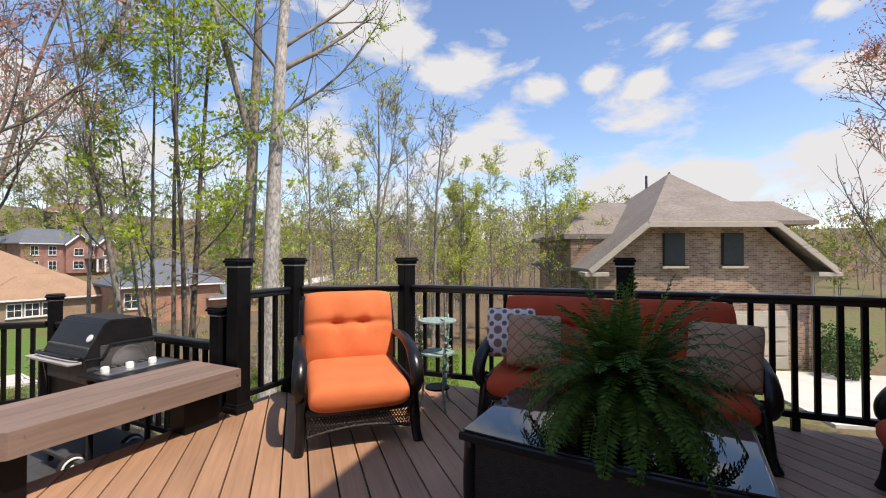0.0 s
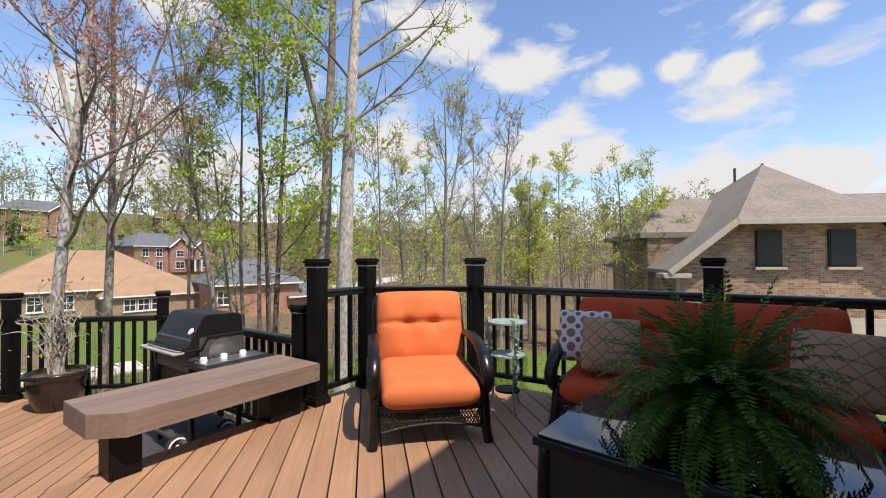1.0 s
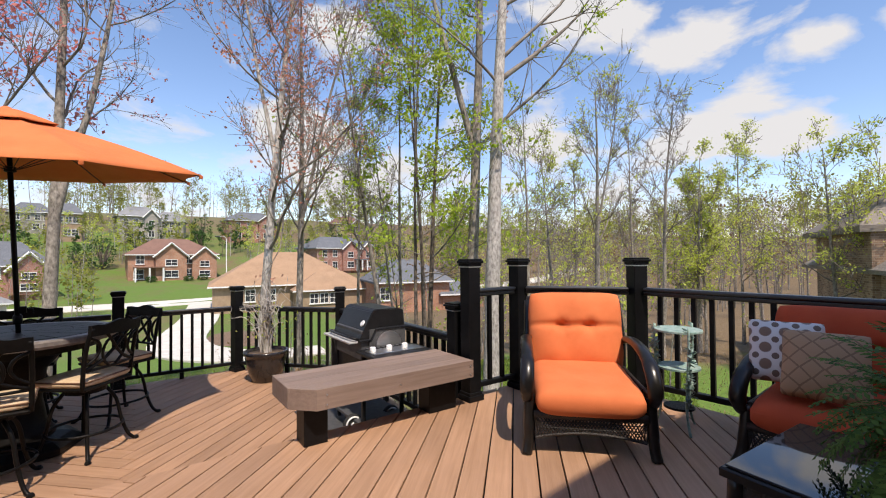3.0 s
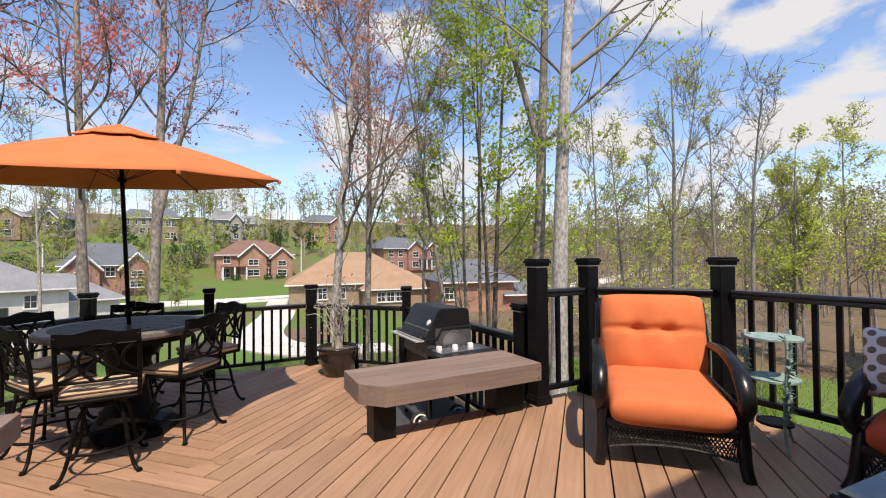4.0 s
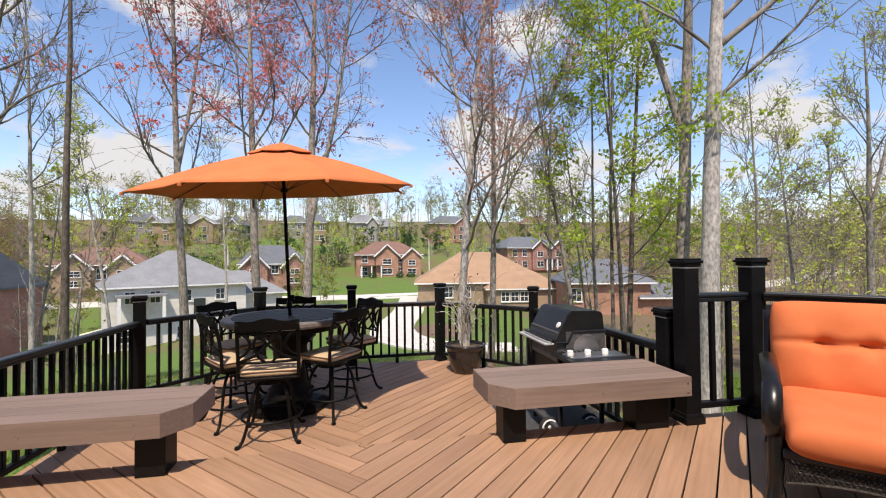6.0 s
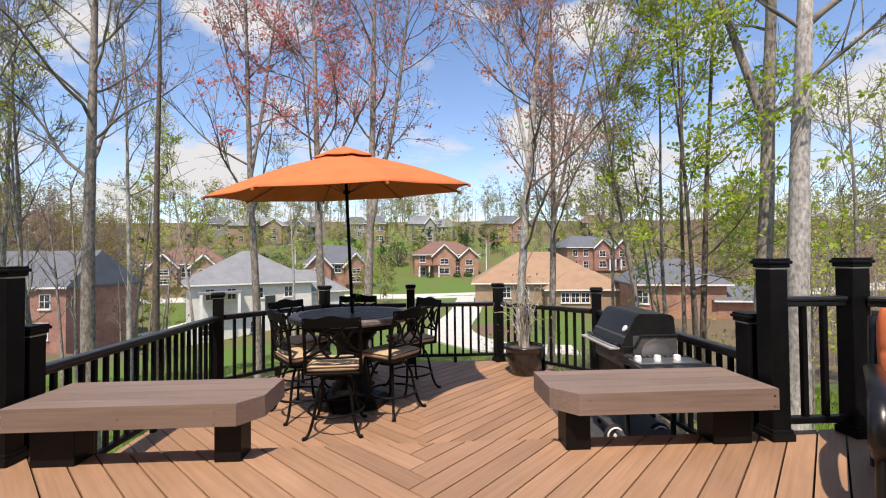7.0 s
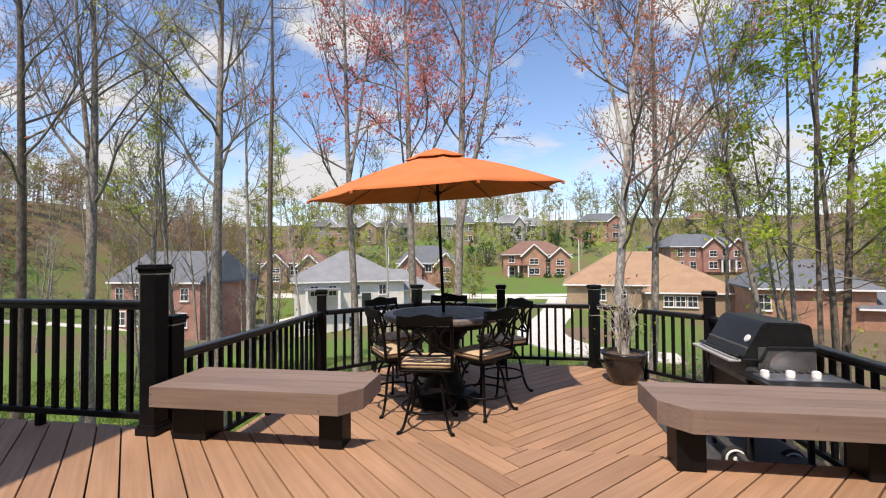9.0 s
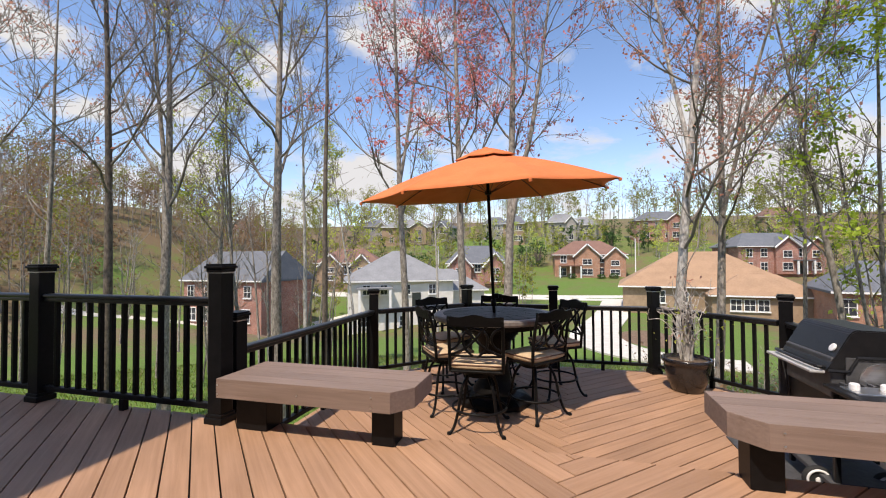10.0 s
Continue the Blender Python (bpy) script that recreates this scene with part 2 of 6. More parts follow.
TANROOF = material("tan_shingle", (0.31, 0.195, 0.118), (0.39, 0.255, 0.158), 0.95, scale=3.0, stretch=(2, 2, 8), bump=0.5, bscale=12, big=0.1)
BRICK_TAN = bricks("tan_brick", (0.40, 0.265, 0.17), (0.17, 0.095, 0.06), (0.42, 0.35, 0.27))
BRICK_RED = bricks("red_brick", (0.37, 0.165, 0.12), (0.26, 0.11, 0.082), (0.44, 0.35, 0.30))
BRICK_ORG = bricks("orange_brick", (0.42, 0.21, 0.13), (0.32, 0.15, 0.09), (0.42, 0.33, 0.26))
CONCRETE = material("concrete", (0.55, 0.52, 0.46), (0.66, 0.63, 0.56), 0.9, scale=1.5, bump=0.2, bscale=30, big=0.06)
MULCH = material("mulch", (0.12, 0.075, 0.05), (0.24, 0.16, 0.10), 0.95, scale=6, bump=0.8)
BARK_GREY = material("grey_bark", (0.105, 0.088, 0.072), (0.40, 0.355, 0.305), 0.95, scale=5, stretch=(4, 4, 1.7), bump=1.0, bscale=18, big=0.25)
BARK_PALE = material("pale_bark", (0.20, 0.18, 0.16), (0.60, 0.56, 0.51), 0.95, scale=5, stretch=(4, 4, 1.7), bump=0.9, bscale=18, big=0.2)
BARK_DARK = material("dark_bark", (0.06, 0.047, 0.037), (0.20, 0.16, 0.125), 0.95, scale=5, stretch=(4, 4, 1.7), bump=1.0, bscale=18, big=0.2)
TWIG = material("branch_bark", (0.10, 0.083, 0.070), (0.34, 0.295, 0.25), 0.95, scale=3, bump=0.5, bscale=30, big=0.3)
LEAF_SPRING = leafy("spring_leaf", (0.27, 0.41, 0.035), (0.58, 0.67, 0.11))
LEAF_YELLOW = leafy("yellow_green_leaf", (0.42, 0.50, 0.065), (0.70, 0.74, 0.18))
LEAF_BUD = leafy("red_bud", (0.66, 0.17, 0.17), (0.82, 0.40, 0.36))
LEAF_ORANGE = leafy("orange_bud", (0.52, 0.20, 0.14), (0.70, 0.38, 0.28))
LEAF_FERN = leafy("fern_leaf", (0.035, 0.085, 0.012), (0.125, 0.22, 0.04), 0.3)
LEAF_SHRUB = leafy("shrub_leaf", (0.03, 0.075, 0.02), (0.08, 0.15, 0.04), 0.25)
LEAF_WOOD = leafy("wood_leaf", (0.17, 0.195, 0.03), (0.42, 0.43, 0.095))
LEAF_DRY = leafy("dry_twig_leaf", (0.19, 0.12, 0.066), (0.37, 0.235, 0.13))


def plain_glass():
    m = bpy.data.materials.new("glass_top")
    m.use_nodes = True
    bs = m.node_tree.nodes["Principled BSDF"]
    bs.inputs["Base Color"].default_value = (0.010, 0.011, 0.014, 1)
    bs.inputs["Roughness"].default_value = 0.03
    bs.inputs["IOR"].default_value = 1.7
    return m


GLASS_TOP = plain_glass()
PANE = material("window_glass", (0.03, 0.035, 0.042), (0.045, 0.05, 0.06), 0.08, scale=1.0)


def two_cloth(name, ground, spot, spot2, kind):
    """Patterned cloth: rings of dots, or a lattice of pale lines."""
    m = bpy.data.materials.new(name)
    m.use_nodes = True
    n, l = m.node_tree.nodes, m.node_tree.links
    bs = n["Principled BSDF"]
    bs.inputs["Roughness"].default_value = 0.9
    co = n.new("ShaderNodeTexCoord")
    vo = n.new("ShaderNodeTexVoronoi")
    vo.voronoi_dimensions = "2D"
    vo.feature = "F1" if kind == "dots" else "DISTANCE_TO_EDGE"
    vo.inputs["Scale"].default_value = 10.5 if kind == "dots" else 14.0
    vo.inputs["Randomness"].default_value = 0.0 if kind == "dots" else 0.1
    mp = n.new("ShaderNodeMapping")
    mp.inputs["Rotation"].default_value = (0, 0, 0 if kind == "dots" else radians(45))
    l.new(co.outputs["Object"], mp.inputs[0])
    l.new(mp.outputs[0], vo.inputs["Vector"])
    rp = n.new("ShaderNodeValToRGB")
    rp.color_ramp.interpolation = "CONSTANT"
    e = rp.color_ramp.elements
    if kind == "dots":
        e[0].color, e[0].position = (*spot, 1), 0.0
        e[1].color, e[1].position = (*spot2, 1), 0.30
        x = e.new(0.33)
        x.color = (*ground, 1)
    else:
        e[0].color, e[0].position = (*spot, 1), 0.0
        e[1].color, e[1].position = (*ground, 1), 0.06
    l.new(vo.outputs["Distance"], rp.inputs[0])
    col = rp.outputs[0]
    if kind == "dots":
        # small dark dots between the large ones
        off = n.new("ShaderNodeMapping")
        off.inputs["Location"].default_value = (0.5 / 10.5, 0.5 / 10.5, 0)
        v2 = n.new("ShaderNodeTexVoronoi")
        v2.voronoi_dimensions = "2D"
        v2.inputs["Scale"].default_value, v2.inputs["Randomness"].default_value = 10.5, 0.0
        lt = n.new("ShaderNodeMath")
        lt.operation = "LESS_THAN"
        lt.inputs[1].default_value = 0.19
        mx = n.new("ShaderNodeMix")
        mx.data_type = "RGBA"
        mx.inputs["B"].default_value = (0.17, 0.125, 0.10, 1)
        l.new(co.outputs["Object"], off.inputs[0])
        l.new(off.outputs[0], v2.inputs["Vector"])
        l.new(v2.outputs["Distance"], lt.inputs[0])
        l.new(lt.outputs[0], mx.inputs["Factor"])
        l.new(col, mx.inputs["A"])
        col = mx.outputs["Result"]
    l.new(col, bs.inputs["Base Color"])
    wv = n.new("ShaderNodeTexNoise")
    wv.inputs["Scale"].default_value = 260
    bp = n.new("ShaderNodeBump")
    bp.inputs["Strength"].default_value, bp.inputs["Distance"].default_value = 0.3, 0.004
    l.new(co.outputs["Object"], wv.inputs["Vector"])
    l.new(wv.outputs["Fac"], bp.inputs["Height"])
    l.new(bp.outputs[0], bs.inputs["Normal"])
    return m


DOTS = two_cloth("dotted_cloth", (0.70, 0.68, 0.66), (0.23, 0.155, 0.115), (0.40, 0.36, 0.34), "dots")
LATTICE = two_cloth("lattice_cloth", (0.41, 0.26, 0.15), (0.25, 0.155, 0.09), (0.2, 0.13, 0.09), "lattice")


def ground_material():
    m = bpy.data.materials.new("grass_and_litter")
    m.use_nodes = True
    n, l = m.node_tree.nodes, m.node_tree.links
    bs = n["Principled BSDF"]
    bs.inputs["Roughness"].default_value = 0.95
    co = n.new("ShaderNodeTexCoord")
    at = n.new("ShaderNodeAttribute")
    at.attribute_name = "litter"
    n1 = n.new("ShaderNodeTexNoise")
    n1.inputs["Scale"].default_value, n1.inputs["Detail"].default_value = 0.18, 9
    n1.inputs["Roughness"].default_value = 0.65
    l.new(co.outputs["Object"], n1.inputs["Vector"])
    n2 = n.new("ShaderNodeTexNoise")
    n2.inputs["Scale"].default_value, n2.inputs["Detail"].default_value = 6.0, 6
    l.new(co.outputs["Object"], n2.inputs["Vector"])
    g = n.new("ShaderNodeValToRGB")
    g.color_ramp.elements[0].color, g.color_ramp.elements[1].color = (0.060, 0.125, 0.014, 1), (0.15, 0.235, 0.034, 1)
    l.new(n2.outputs["Fac"], g.inputs[0])
    d = n.new("ShaderNodeValToRGB")
    d.color_ramp.elements[0].color, d.color_ramp.elements[1].color = (0.085, 0.058, 0.031, 1), (0.245, 0.17, 0.09, 1)
    l.new(n2.outputs["Fac"], d.inputs[0])
    ad = n.new("ShaderNodeMath")
    l.new(n1.outputs["Fac"], ad.inputs[0])
    l.new(at.outputs["Fac"], ad.inputs[1])
    mr = n.new("ShaderNodeMapRange")
    mr.inputs["From Min"].default_value, mr.inputs["From Max"].default_value = 1.0, 1.34
    n4 = n.new("ShaderNodeTexNoise")
    n4.inputs["Scale"].default_value, n4.inputs["Detail"].default_value = 1.3, 8
    l.new(co.outputs["Object"], n4.inputs["Vector"])
    am = n.new("ShaderNodeMath")
    am.operation = "MULTIPLY_ADD"
    am.inputs[1].default_value = 0.45
    l.new(n4.outputs["Fac"], am.inputs[0])
    l.new(ad.outputs[0], am.inputs[2])
    l.new(am.outputs[0], mr.inputs[0])
    mx = n.new("ShaderNodeMix")
    mx.data_type = "RGBA"
    l.new(mr.outputs[0], mx.inputs["Factor"])
    l.new(g.outputs[0], mx.inputs["A"])
    l.new(d.outputs[0], mx.inputs["B"])
    l.new(mx.outputs["Result"], bs.inputs["Base Color"])
    bp = n.new("ShaderNodeBump")
    bp.inputs["Strength"].default_value, bp.inputs["Distance"].default_value = 0.7, 0.1
    l.new(n2.outputs["Fac"], bp.inputs["Height"])
    l.new(bp.outputs[0], bs.inputs["Normal"])
    return m


GROUND = ground_material()


# ---- mesh tools ----
def thing(name, label, category, group="", kind=""):
    """An Empty at the base of a thing with parts."""
    return tagged(new(name), label, category, group, kind)


def part(name, bm, mat, parent=None, label="", smooth=False):
    """Links a bmesh as one mesh object under a thing or a part."""
    me = bpy.data.meshes.new(name)
    bmesh.ops.recalc_face_normals(bm, faces=bm.faces)
    bm.to_mesh(me)
    bm.free()
    if smooth:
        me.shade_smooth()
    me.materials.append(mat)
    ob = new(name, me)
    ob.parent = parent
    return tagged(ob, label)


def share(ob, parent, m):
    """Another piece on the same mesh."""
    o = new(ob.name.split(".")[0], ob.data)
    o.parent = parent
    o.matrix_basis = m
    return o


def add_box(bm, c, s, bevel=0.0, m=None, seg=2):
    mat4 = (m or Matrix()) @ Matrix.Translation(c) @ Matrix.Diagonal((*s, 1))
    r = bmesh.ops.create_cube(bm, size=1.0, matrix=mat4)
    if bevel:
        es = list({e for v in r["verts"] for e in v.link_edges})
        bmesh.ops.bevel(bm, geom=es, offset=bevel, segments=seg, affect="EDGES", profile=0.5)
    return bm


def box(c, s, bevel=0.0, m=None):
    return add_box(bmesh.new(), c, s, bevel, m)


def add_tube(bm, pts, radii, sides=8, flat=1.0, up=None):
    """A swept tube; flat squeezes the section along the first frame axis."""
    pts = [Vector(p) for p in pts]
    n = len(pts)
    if not hasattr(radii, "__len__"):
        radii = [radii] * n
    rings, side = [], None
    for i, p in enumerate(pts):
        d = (pts[min(i + 1, n - 1)] - pts[max(i - 1, 0)]).normalized()
        if side is None:
            ref = Vector(up) if up else (Vector((0, 0, 1)) if abs(d.z) < 0.9 else Vector((1, 0, 0)))
            side = ref.cross(d).normalized()
        side = (side - d * side.dot(d)).normalized()
        oth = d.cross(side)
        rings.append([bm.verts.new(p + (side * math.cos(a) + oth * math.sin(a) * flat) * radii[i])
                      for a in (2 * math.pi * k / sides for k in range(sides))])
    for a, b in zip(rings, rings[1:]):
        for k in range(sides):
            bm.faces.new((a[k], a[(k + 1) % sides], b[(k + 1) % sides], b[k]))
    bm.faces.new(rings[0][::-1])
    bm.faces.new(rings[-1])
    return bm


def tube(pts, radii, sides=8, flat=1.0, up=None):
    return add_tube(bmesh.new(), pts, radii, sides, flat, up)


def smooth_line(pts, steps=6):
    """Catmull-Rom through the points."""
    p = [Vector(q) for q in pts]
    p = [p[0] * 2 - p[1]] + p + [p[-1] * 2 - p[-2]]
    out = []
    for i in range(1, len(p) - 2):
        for k in range(steps):
            t = k / steps
            out.append(0.5 * ((2 * p[i]) + (p[i + 1] - p[i - 1]) * t + (2 * p[i - 1] - 5 * p[i] + 4 * p[i + 1] - p[i + 2]) * t * t
                              + (3 * p[i] - p[i - 1] - 3 * p[i + 1] + p[i + 2]) * t ** 3))
    out.append(p[-2])
    return out


def lathe(profile, seg=24, bm=None, c=(0, 0, 0)):
    """Turned form from (radius, height) pairs."""
    bm = bm or bmesh.new()
    rings = [[bm.verts.new((c[0] + r * math.cos(2 * math.pi * k / seg), c[1] + r * math.sin(2 * math.pi * k / seg), c[2] + z)) for k in range(seg)] for r, z in profile]
    for a, b in zip(rings, rings[1:]):
        for k in range(seg):
            bm.faces.new((a[k], a[(k + 1) % seg], b[(k + 1) % seg], b[k]))
    bm.faces.new(rings[0][::-1])
    bm.faces.new(rings[-1])
    return bm


def add_prism(bm, poly, z0, z1, chamfer=0.0):
    """An upright prism on a convex outline, its top edge taken off."""
    n = len(poly)
    lo = [bm.verts.new((x, y, z0)) for x, y in poly]
    hi = [bm.verts.new((x, y, z1 - chamfer)) for x, y in poly]
    rings = [lo, hi]
    if chamfer:
        cx, cy = sum(p[0] for p in poly) / n, sum(p[1] for p in poly) / n
        top = []
        for x, y in poly:
            d = math.hypot(x - cx, y - cy) or 1
            top.append(bm.verts.new((x - (x - cx) / d * chamfer, y - (y - cy) / d * chamfer, z1)))
        rings.append(top)
    for a, b in zip(rings, rings[1:]):
        for k in range(n):
            bm.faces.new((a[k], a[(k + 1) % n], b[(k + 1) % n], b[k]))
    bm.faces.new(rings[-1])
    bm.faces.new(lo[::-1])
    return bm


def cushion(w, d, h, n=20, tufts=(), p=4.0, dip=0.03, rnd=0.05, pinch=0.0, crease=0.0):
    """A stuffed pad, w by d and h thick, lying flat with its middle at the origin."""
    bm = bmesh.new()

    def height(u, v):
        e = max(0.0, 1 - abs(u) ** p) ** 0.5 * max(0.0, 1 - abs(v) ** p) ** 0.5
        z = h / 2 * (0.22 + 0.78 * e) if e > 0 else 0.11 * h
        for tu, tv in tufts:
            r2 = ((u - tu) * w / 2) ** 2 + ((v - tv) * d / 2) ** 2
            a = math.atan2((v - tv) * d, (u - tu) * w)
            z -= 0.16 * dip * max(0.0, math.cos(6 * a + 1.3)) * math.exp(-r2 / 0.012)
            z -= dip * math.exp(-r2 / 0.0022) + dip * 0.5 * math.exp(-(((v - tv) * d / 2) ** 2) / 0.0006 - ((u - tu) * w / 2) ** 2 / 0.02)
        if crease:
            tv = tufts[0][1] + 0.035 * math.sin(3 * u) * u
            z -= crease * math.exp(-((v - tv) * d / 2) ** 2 / 0.00035) * (0.55 + 0.45 * min(1, abs(u) * 1.4))
            z += 0.012 * math.sin(7 * u + 2 * v) * e * abs(v)
        return z

    def spread(i):
        t = -1 + 2 * i / n
        return math.sin(t * math.pi / 2) * 0.6 + t * 0.4

    grids = []
    for s in (1, -1):
        grids.append([[bm.verts.new((spread(i) * w / 2 * (1 - rnd * spread(j) ** 6 - pinch * (1 - spread(j) ** 2)), spread(j) * d / 2 * (1 - rnd * spread(i) ** 6 - pinch * (1 - spread(i) ** 2)), s * height(spread(i), spread(j)) if s > 0 else -height(spread(i), spread(j))))
                       for j in range(n + 1)] for i in range(n + 1)])
    for g in grids:
        for i in range(n):
            for j in range(n):
                bm.faces.new((g[i][j], g[i + 1][j], g[i + 1][j + 1], g[i][j + 1]))
    a, b = grids
    rim = [(i, 0) for i in range(n)] + [(n, j) for j in range(n)] + [(n - i, n) for i in range(n)] + [(0, n - j) for j in range(n)]
    for k, (i, j) in enumerate(rim):
        i2, j2 = rim[(k + 1) % len(rim)]
        bm.faces.new((a[i][j], a[i2][j2], b[i2][j2], b[i][j]))
    return bm


def piping(w, d, r, z=0.0, c=0.06):
    pts = []
    for sx, sy, a0 in ((1, 1, 0), (-1, 1, 90), (-1, -1, 180), (1, -1, 270)):
        for k in range(4):
            a = radians(a0 + k * 30)
            pts.append((sx * (w / 2 - c) + c * math.cos(a), sy * (d / 2 - c) + c * math.sin(a), z))
    pts.append(pts[0])
    return tube(pts, r, 6)


def mesh_of(name, verts, faces, mat, parent=None, smooth=False):
    """A large mesh from arrays of vertices and quads."""
    v, f = np.asarray(verts, dtype=np.float32), np.asarray(faces, dtype=np.int32)
    me = bpy.data.meshes.new(name)
    me.vertices.add(len(v))
    me.vertices.foreach_set("co", v.ravel())
    k = f.shape[1]
    me.loops.add(f.size)
    me.loops.foreach_set("vertex_index", f.ravel())
    me.polygons.add(len(f))
    me.polygons.foreach_set("loop_start", np.arange(0, f.size, k, dtype=np.int32))
    me.polygons.foreach_set("loop_total", np.full(len(f), k, dtype=np.int32))
    me.update(calc_edges=True)
    me.validate()
    if smooth:
        me.shade_smooth()
    me.materials.append(mat)
    ob = new(name, me)
    ob.parent = parent
    return ob


# ---- land ----
PROFILE = ((-400, -3.0), (0, -3.1), (12, -3.4), (25, -4.3), (45, -5.4), (72, -5.2), (88, -4.0), (102, -3.0), (125, 2.0), (150, 6.5), (200, 15.0), (300, 27.0), (1500, 40.0))


def step01(t):
    t = min(1.0, max(0.0, t))
    return t * t * (3 - 2 * t)


def land(x, y):
    """Height of the ground."""
    z = float(np.interp(y, [p[0] for p in PROFILE], [p[1] for p in PROFILE]))
    z += 19 * step01((-x - 48 - 0.1 * max(0, y)) / 45) * step01((y + 10) / 50) * (1 - step01((y - 80) / 60))
    z += 11 * step01((x - 58) / 90) * (1 - step01((y - 70) / 60))
    z -= 2.6 * math.exp(-((x + 27) / 17) ** 2 - ((y - 46) / 12) ** 2)
    z += 0.25 * noise.noise((x * 0.06, y * 0.06, 0)) * min(1, math.hypot(x, y) / 15)
    return z


def build_land():
    rings = [0.0] + [2.5 * 1.085 ** k for k in range(80)]
    seg = 144
    verts, faces, litter = [], [], []
    for i, r in enumerate(rings):
        for k in range(seg):
            a = 2 * math.pi * k / seg
            x, y = r * math.sin(a), r * math.cos(a)
            verts.append((x, y, land(x, y)))
            wood = 0.56 + 0.25 * noise.noise((x * 0.03 + 7, y * 0.03, 2))
            az = math.degrees(math.atan2(x, y))
            if 24 < az < 78:
                wood += 0.22 * step01((r - 13) / 8) - (0.38 if az > 40 and r < 22 else 0)
            if az < 24 and r < 34:
                wood -= 0.14
            if -30 < az < 22 and 24 < y < 100:
                wood -= 0.22
            if -26 < az < 30 and 100 <= y < 165:
                wood -= 0.17
            if x < -48:
                wood += 0.12
            if -58 < az < -44 and 55 < r < 140:
                wood -= 0.13
            if az < -24 and r < 40:
                wood -= 0.17
            litter.append(wood)
    for i in range(len(rings) - 1):
        for k in range(seg):
            a, b = i * seg + k, i * seg + (k + 1) % seg
            faces.append((a, a + seg, b + seg, b))
    ob = mesh_of("ground", verts, faces, GROUND, smooth=True)
    at = ob.data.attributes.new("litter", "FLOAT", "POINT")
    at.data.foreach_set("value", np.array(litter, dtype=np.float32))
    return tagged(ob, "lawn with brown leaf litter and bare spring grass", "ground", kind="structure")


build_land()


def strip(name, line, width, mat, label, category, lift=0.05, cross=5, thick=0.12):
    """A paved band that follows the land."""
    pts = smooth_line([(x, y, 0) for x, y in line], 8)
    bm = bmesh.new()
    rows = []
    for i, p in enumerate(pts):
        d = (pts[min(i + 1, len(pts) - 1)] - pts[max(i - 1, 0)]).normalized()
        s = Vector((d.y, -d.x, 0))
        row = []
        for k in range(cross):
            q = p + s * width * (k / (cross - 1) - 0.5)
            row.append(bm.verts.new((q.x, q.y, land(q.x, q.y) + lift)))
        rows.append(row)
    for a, b in zip(rows, rows[1:]):
        for k in range(cross - 1):
            bm.faces.new((a[k], a[k + 1], b[k + 1], b[k]))
    g = bmesh.ops.extrude_face_region(bm, geom=bm.faces[:])
    for v in g["geom"]:
        if isinstance(v, bmesh.types.BMVert):
            v.co.z -= thick
    return tagged(part(name, bm, mat), label, category, kind="structure")


strip("road", ((-66, 69.6), (-60, 70), (-20, 72), (10, 72), (40, 70), (90, 66)), 6.0, CONCRETE, "pale concrete suburban road through the valley", "road", 0.08)
strip("driveway", ((8, 69), (5.8, 54), (3.6, 44), (2.6, 37), (3.0, 30), (5.2, 25.5), (9, 24.5)), 3.8, CONCRETE, "pale concrete driveway curving round a planted bed", "driveway", 0.1)
strip("path", ((-60, 36), (-45, 40), (-32, 50), (-24, 62)), 2.4, CONCRETE, "pale concrete drive beside the lawn", "driveway", 0.08)


# ---- deck ----
UP, LOW, XC, YC = 0.0, -0.42, 0.02, 0.006
UPPER = [(-5.6, -2.2), (4.06, -2.2), (3.78, 2.2), (3.12, 3.06), (-5.6, 3.06)]
LOWER = [(-2.56, 3.0), (2.53, 3.0), (2.53, 5.86), (1.40, 7.06), (-1.46, 7.06), (-2.56, 5.9)]
BW, GAP = 0.146, 0.010


def clip(poly, a, b, c):
    """The part of a convex outline with a*x + b*y <= c."""
    out = []
    for (x0, y0), (x1, y1) in zip(poly, poly[1:] + poly[:1]):
        s0, s1 = a * x0 + b * y0 - c, a * x1 + b * y1 - c
        if s0 <= 0:
            out.append((x0, y0))
        if s0 * s1 < 0:
            t = s0 / (s0 - s1)
            out.append((x0 + t * (x1 - x0), y0 + t * (y1 - y0)))
    return out


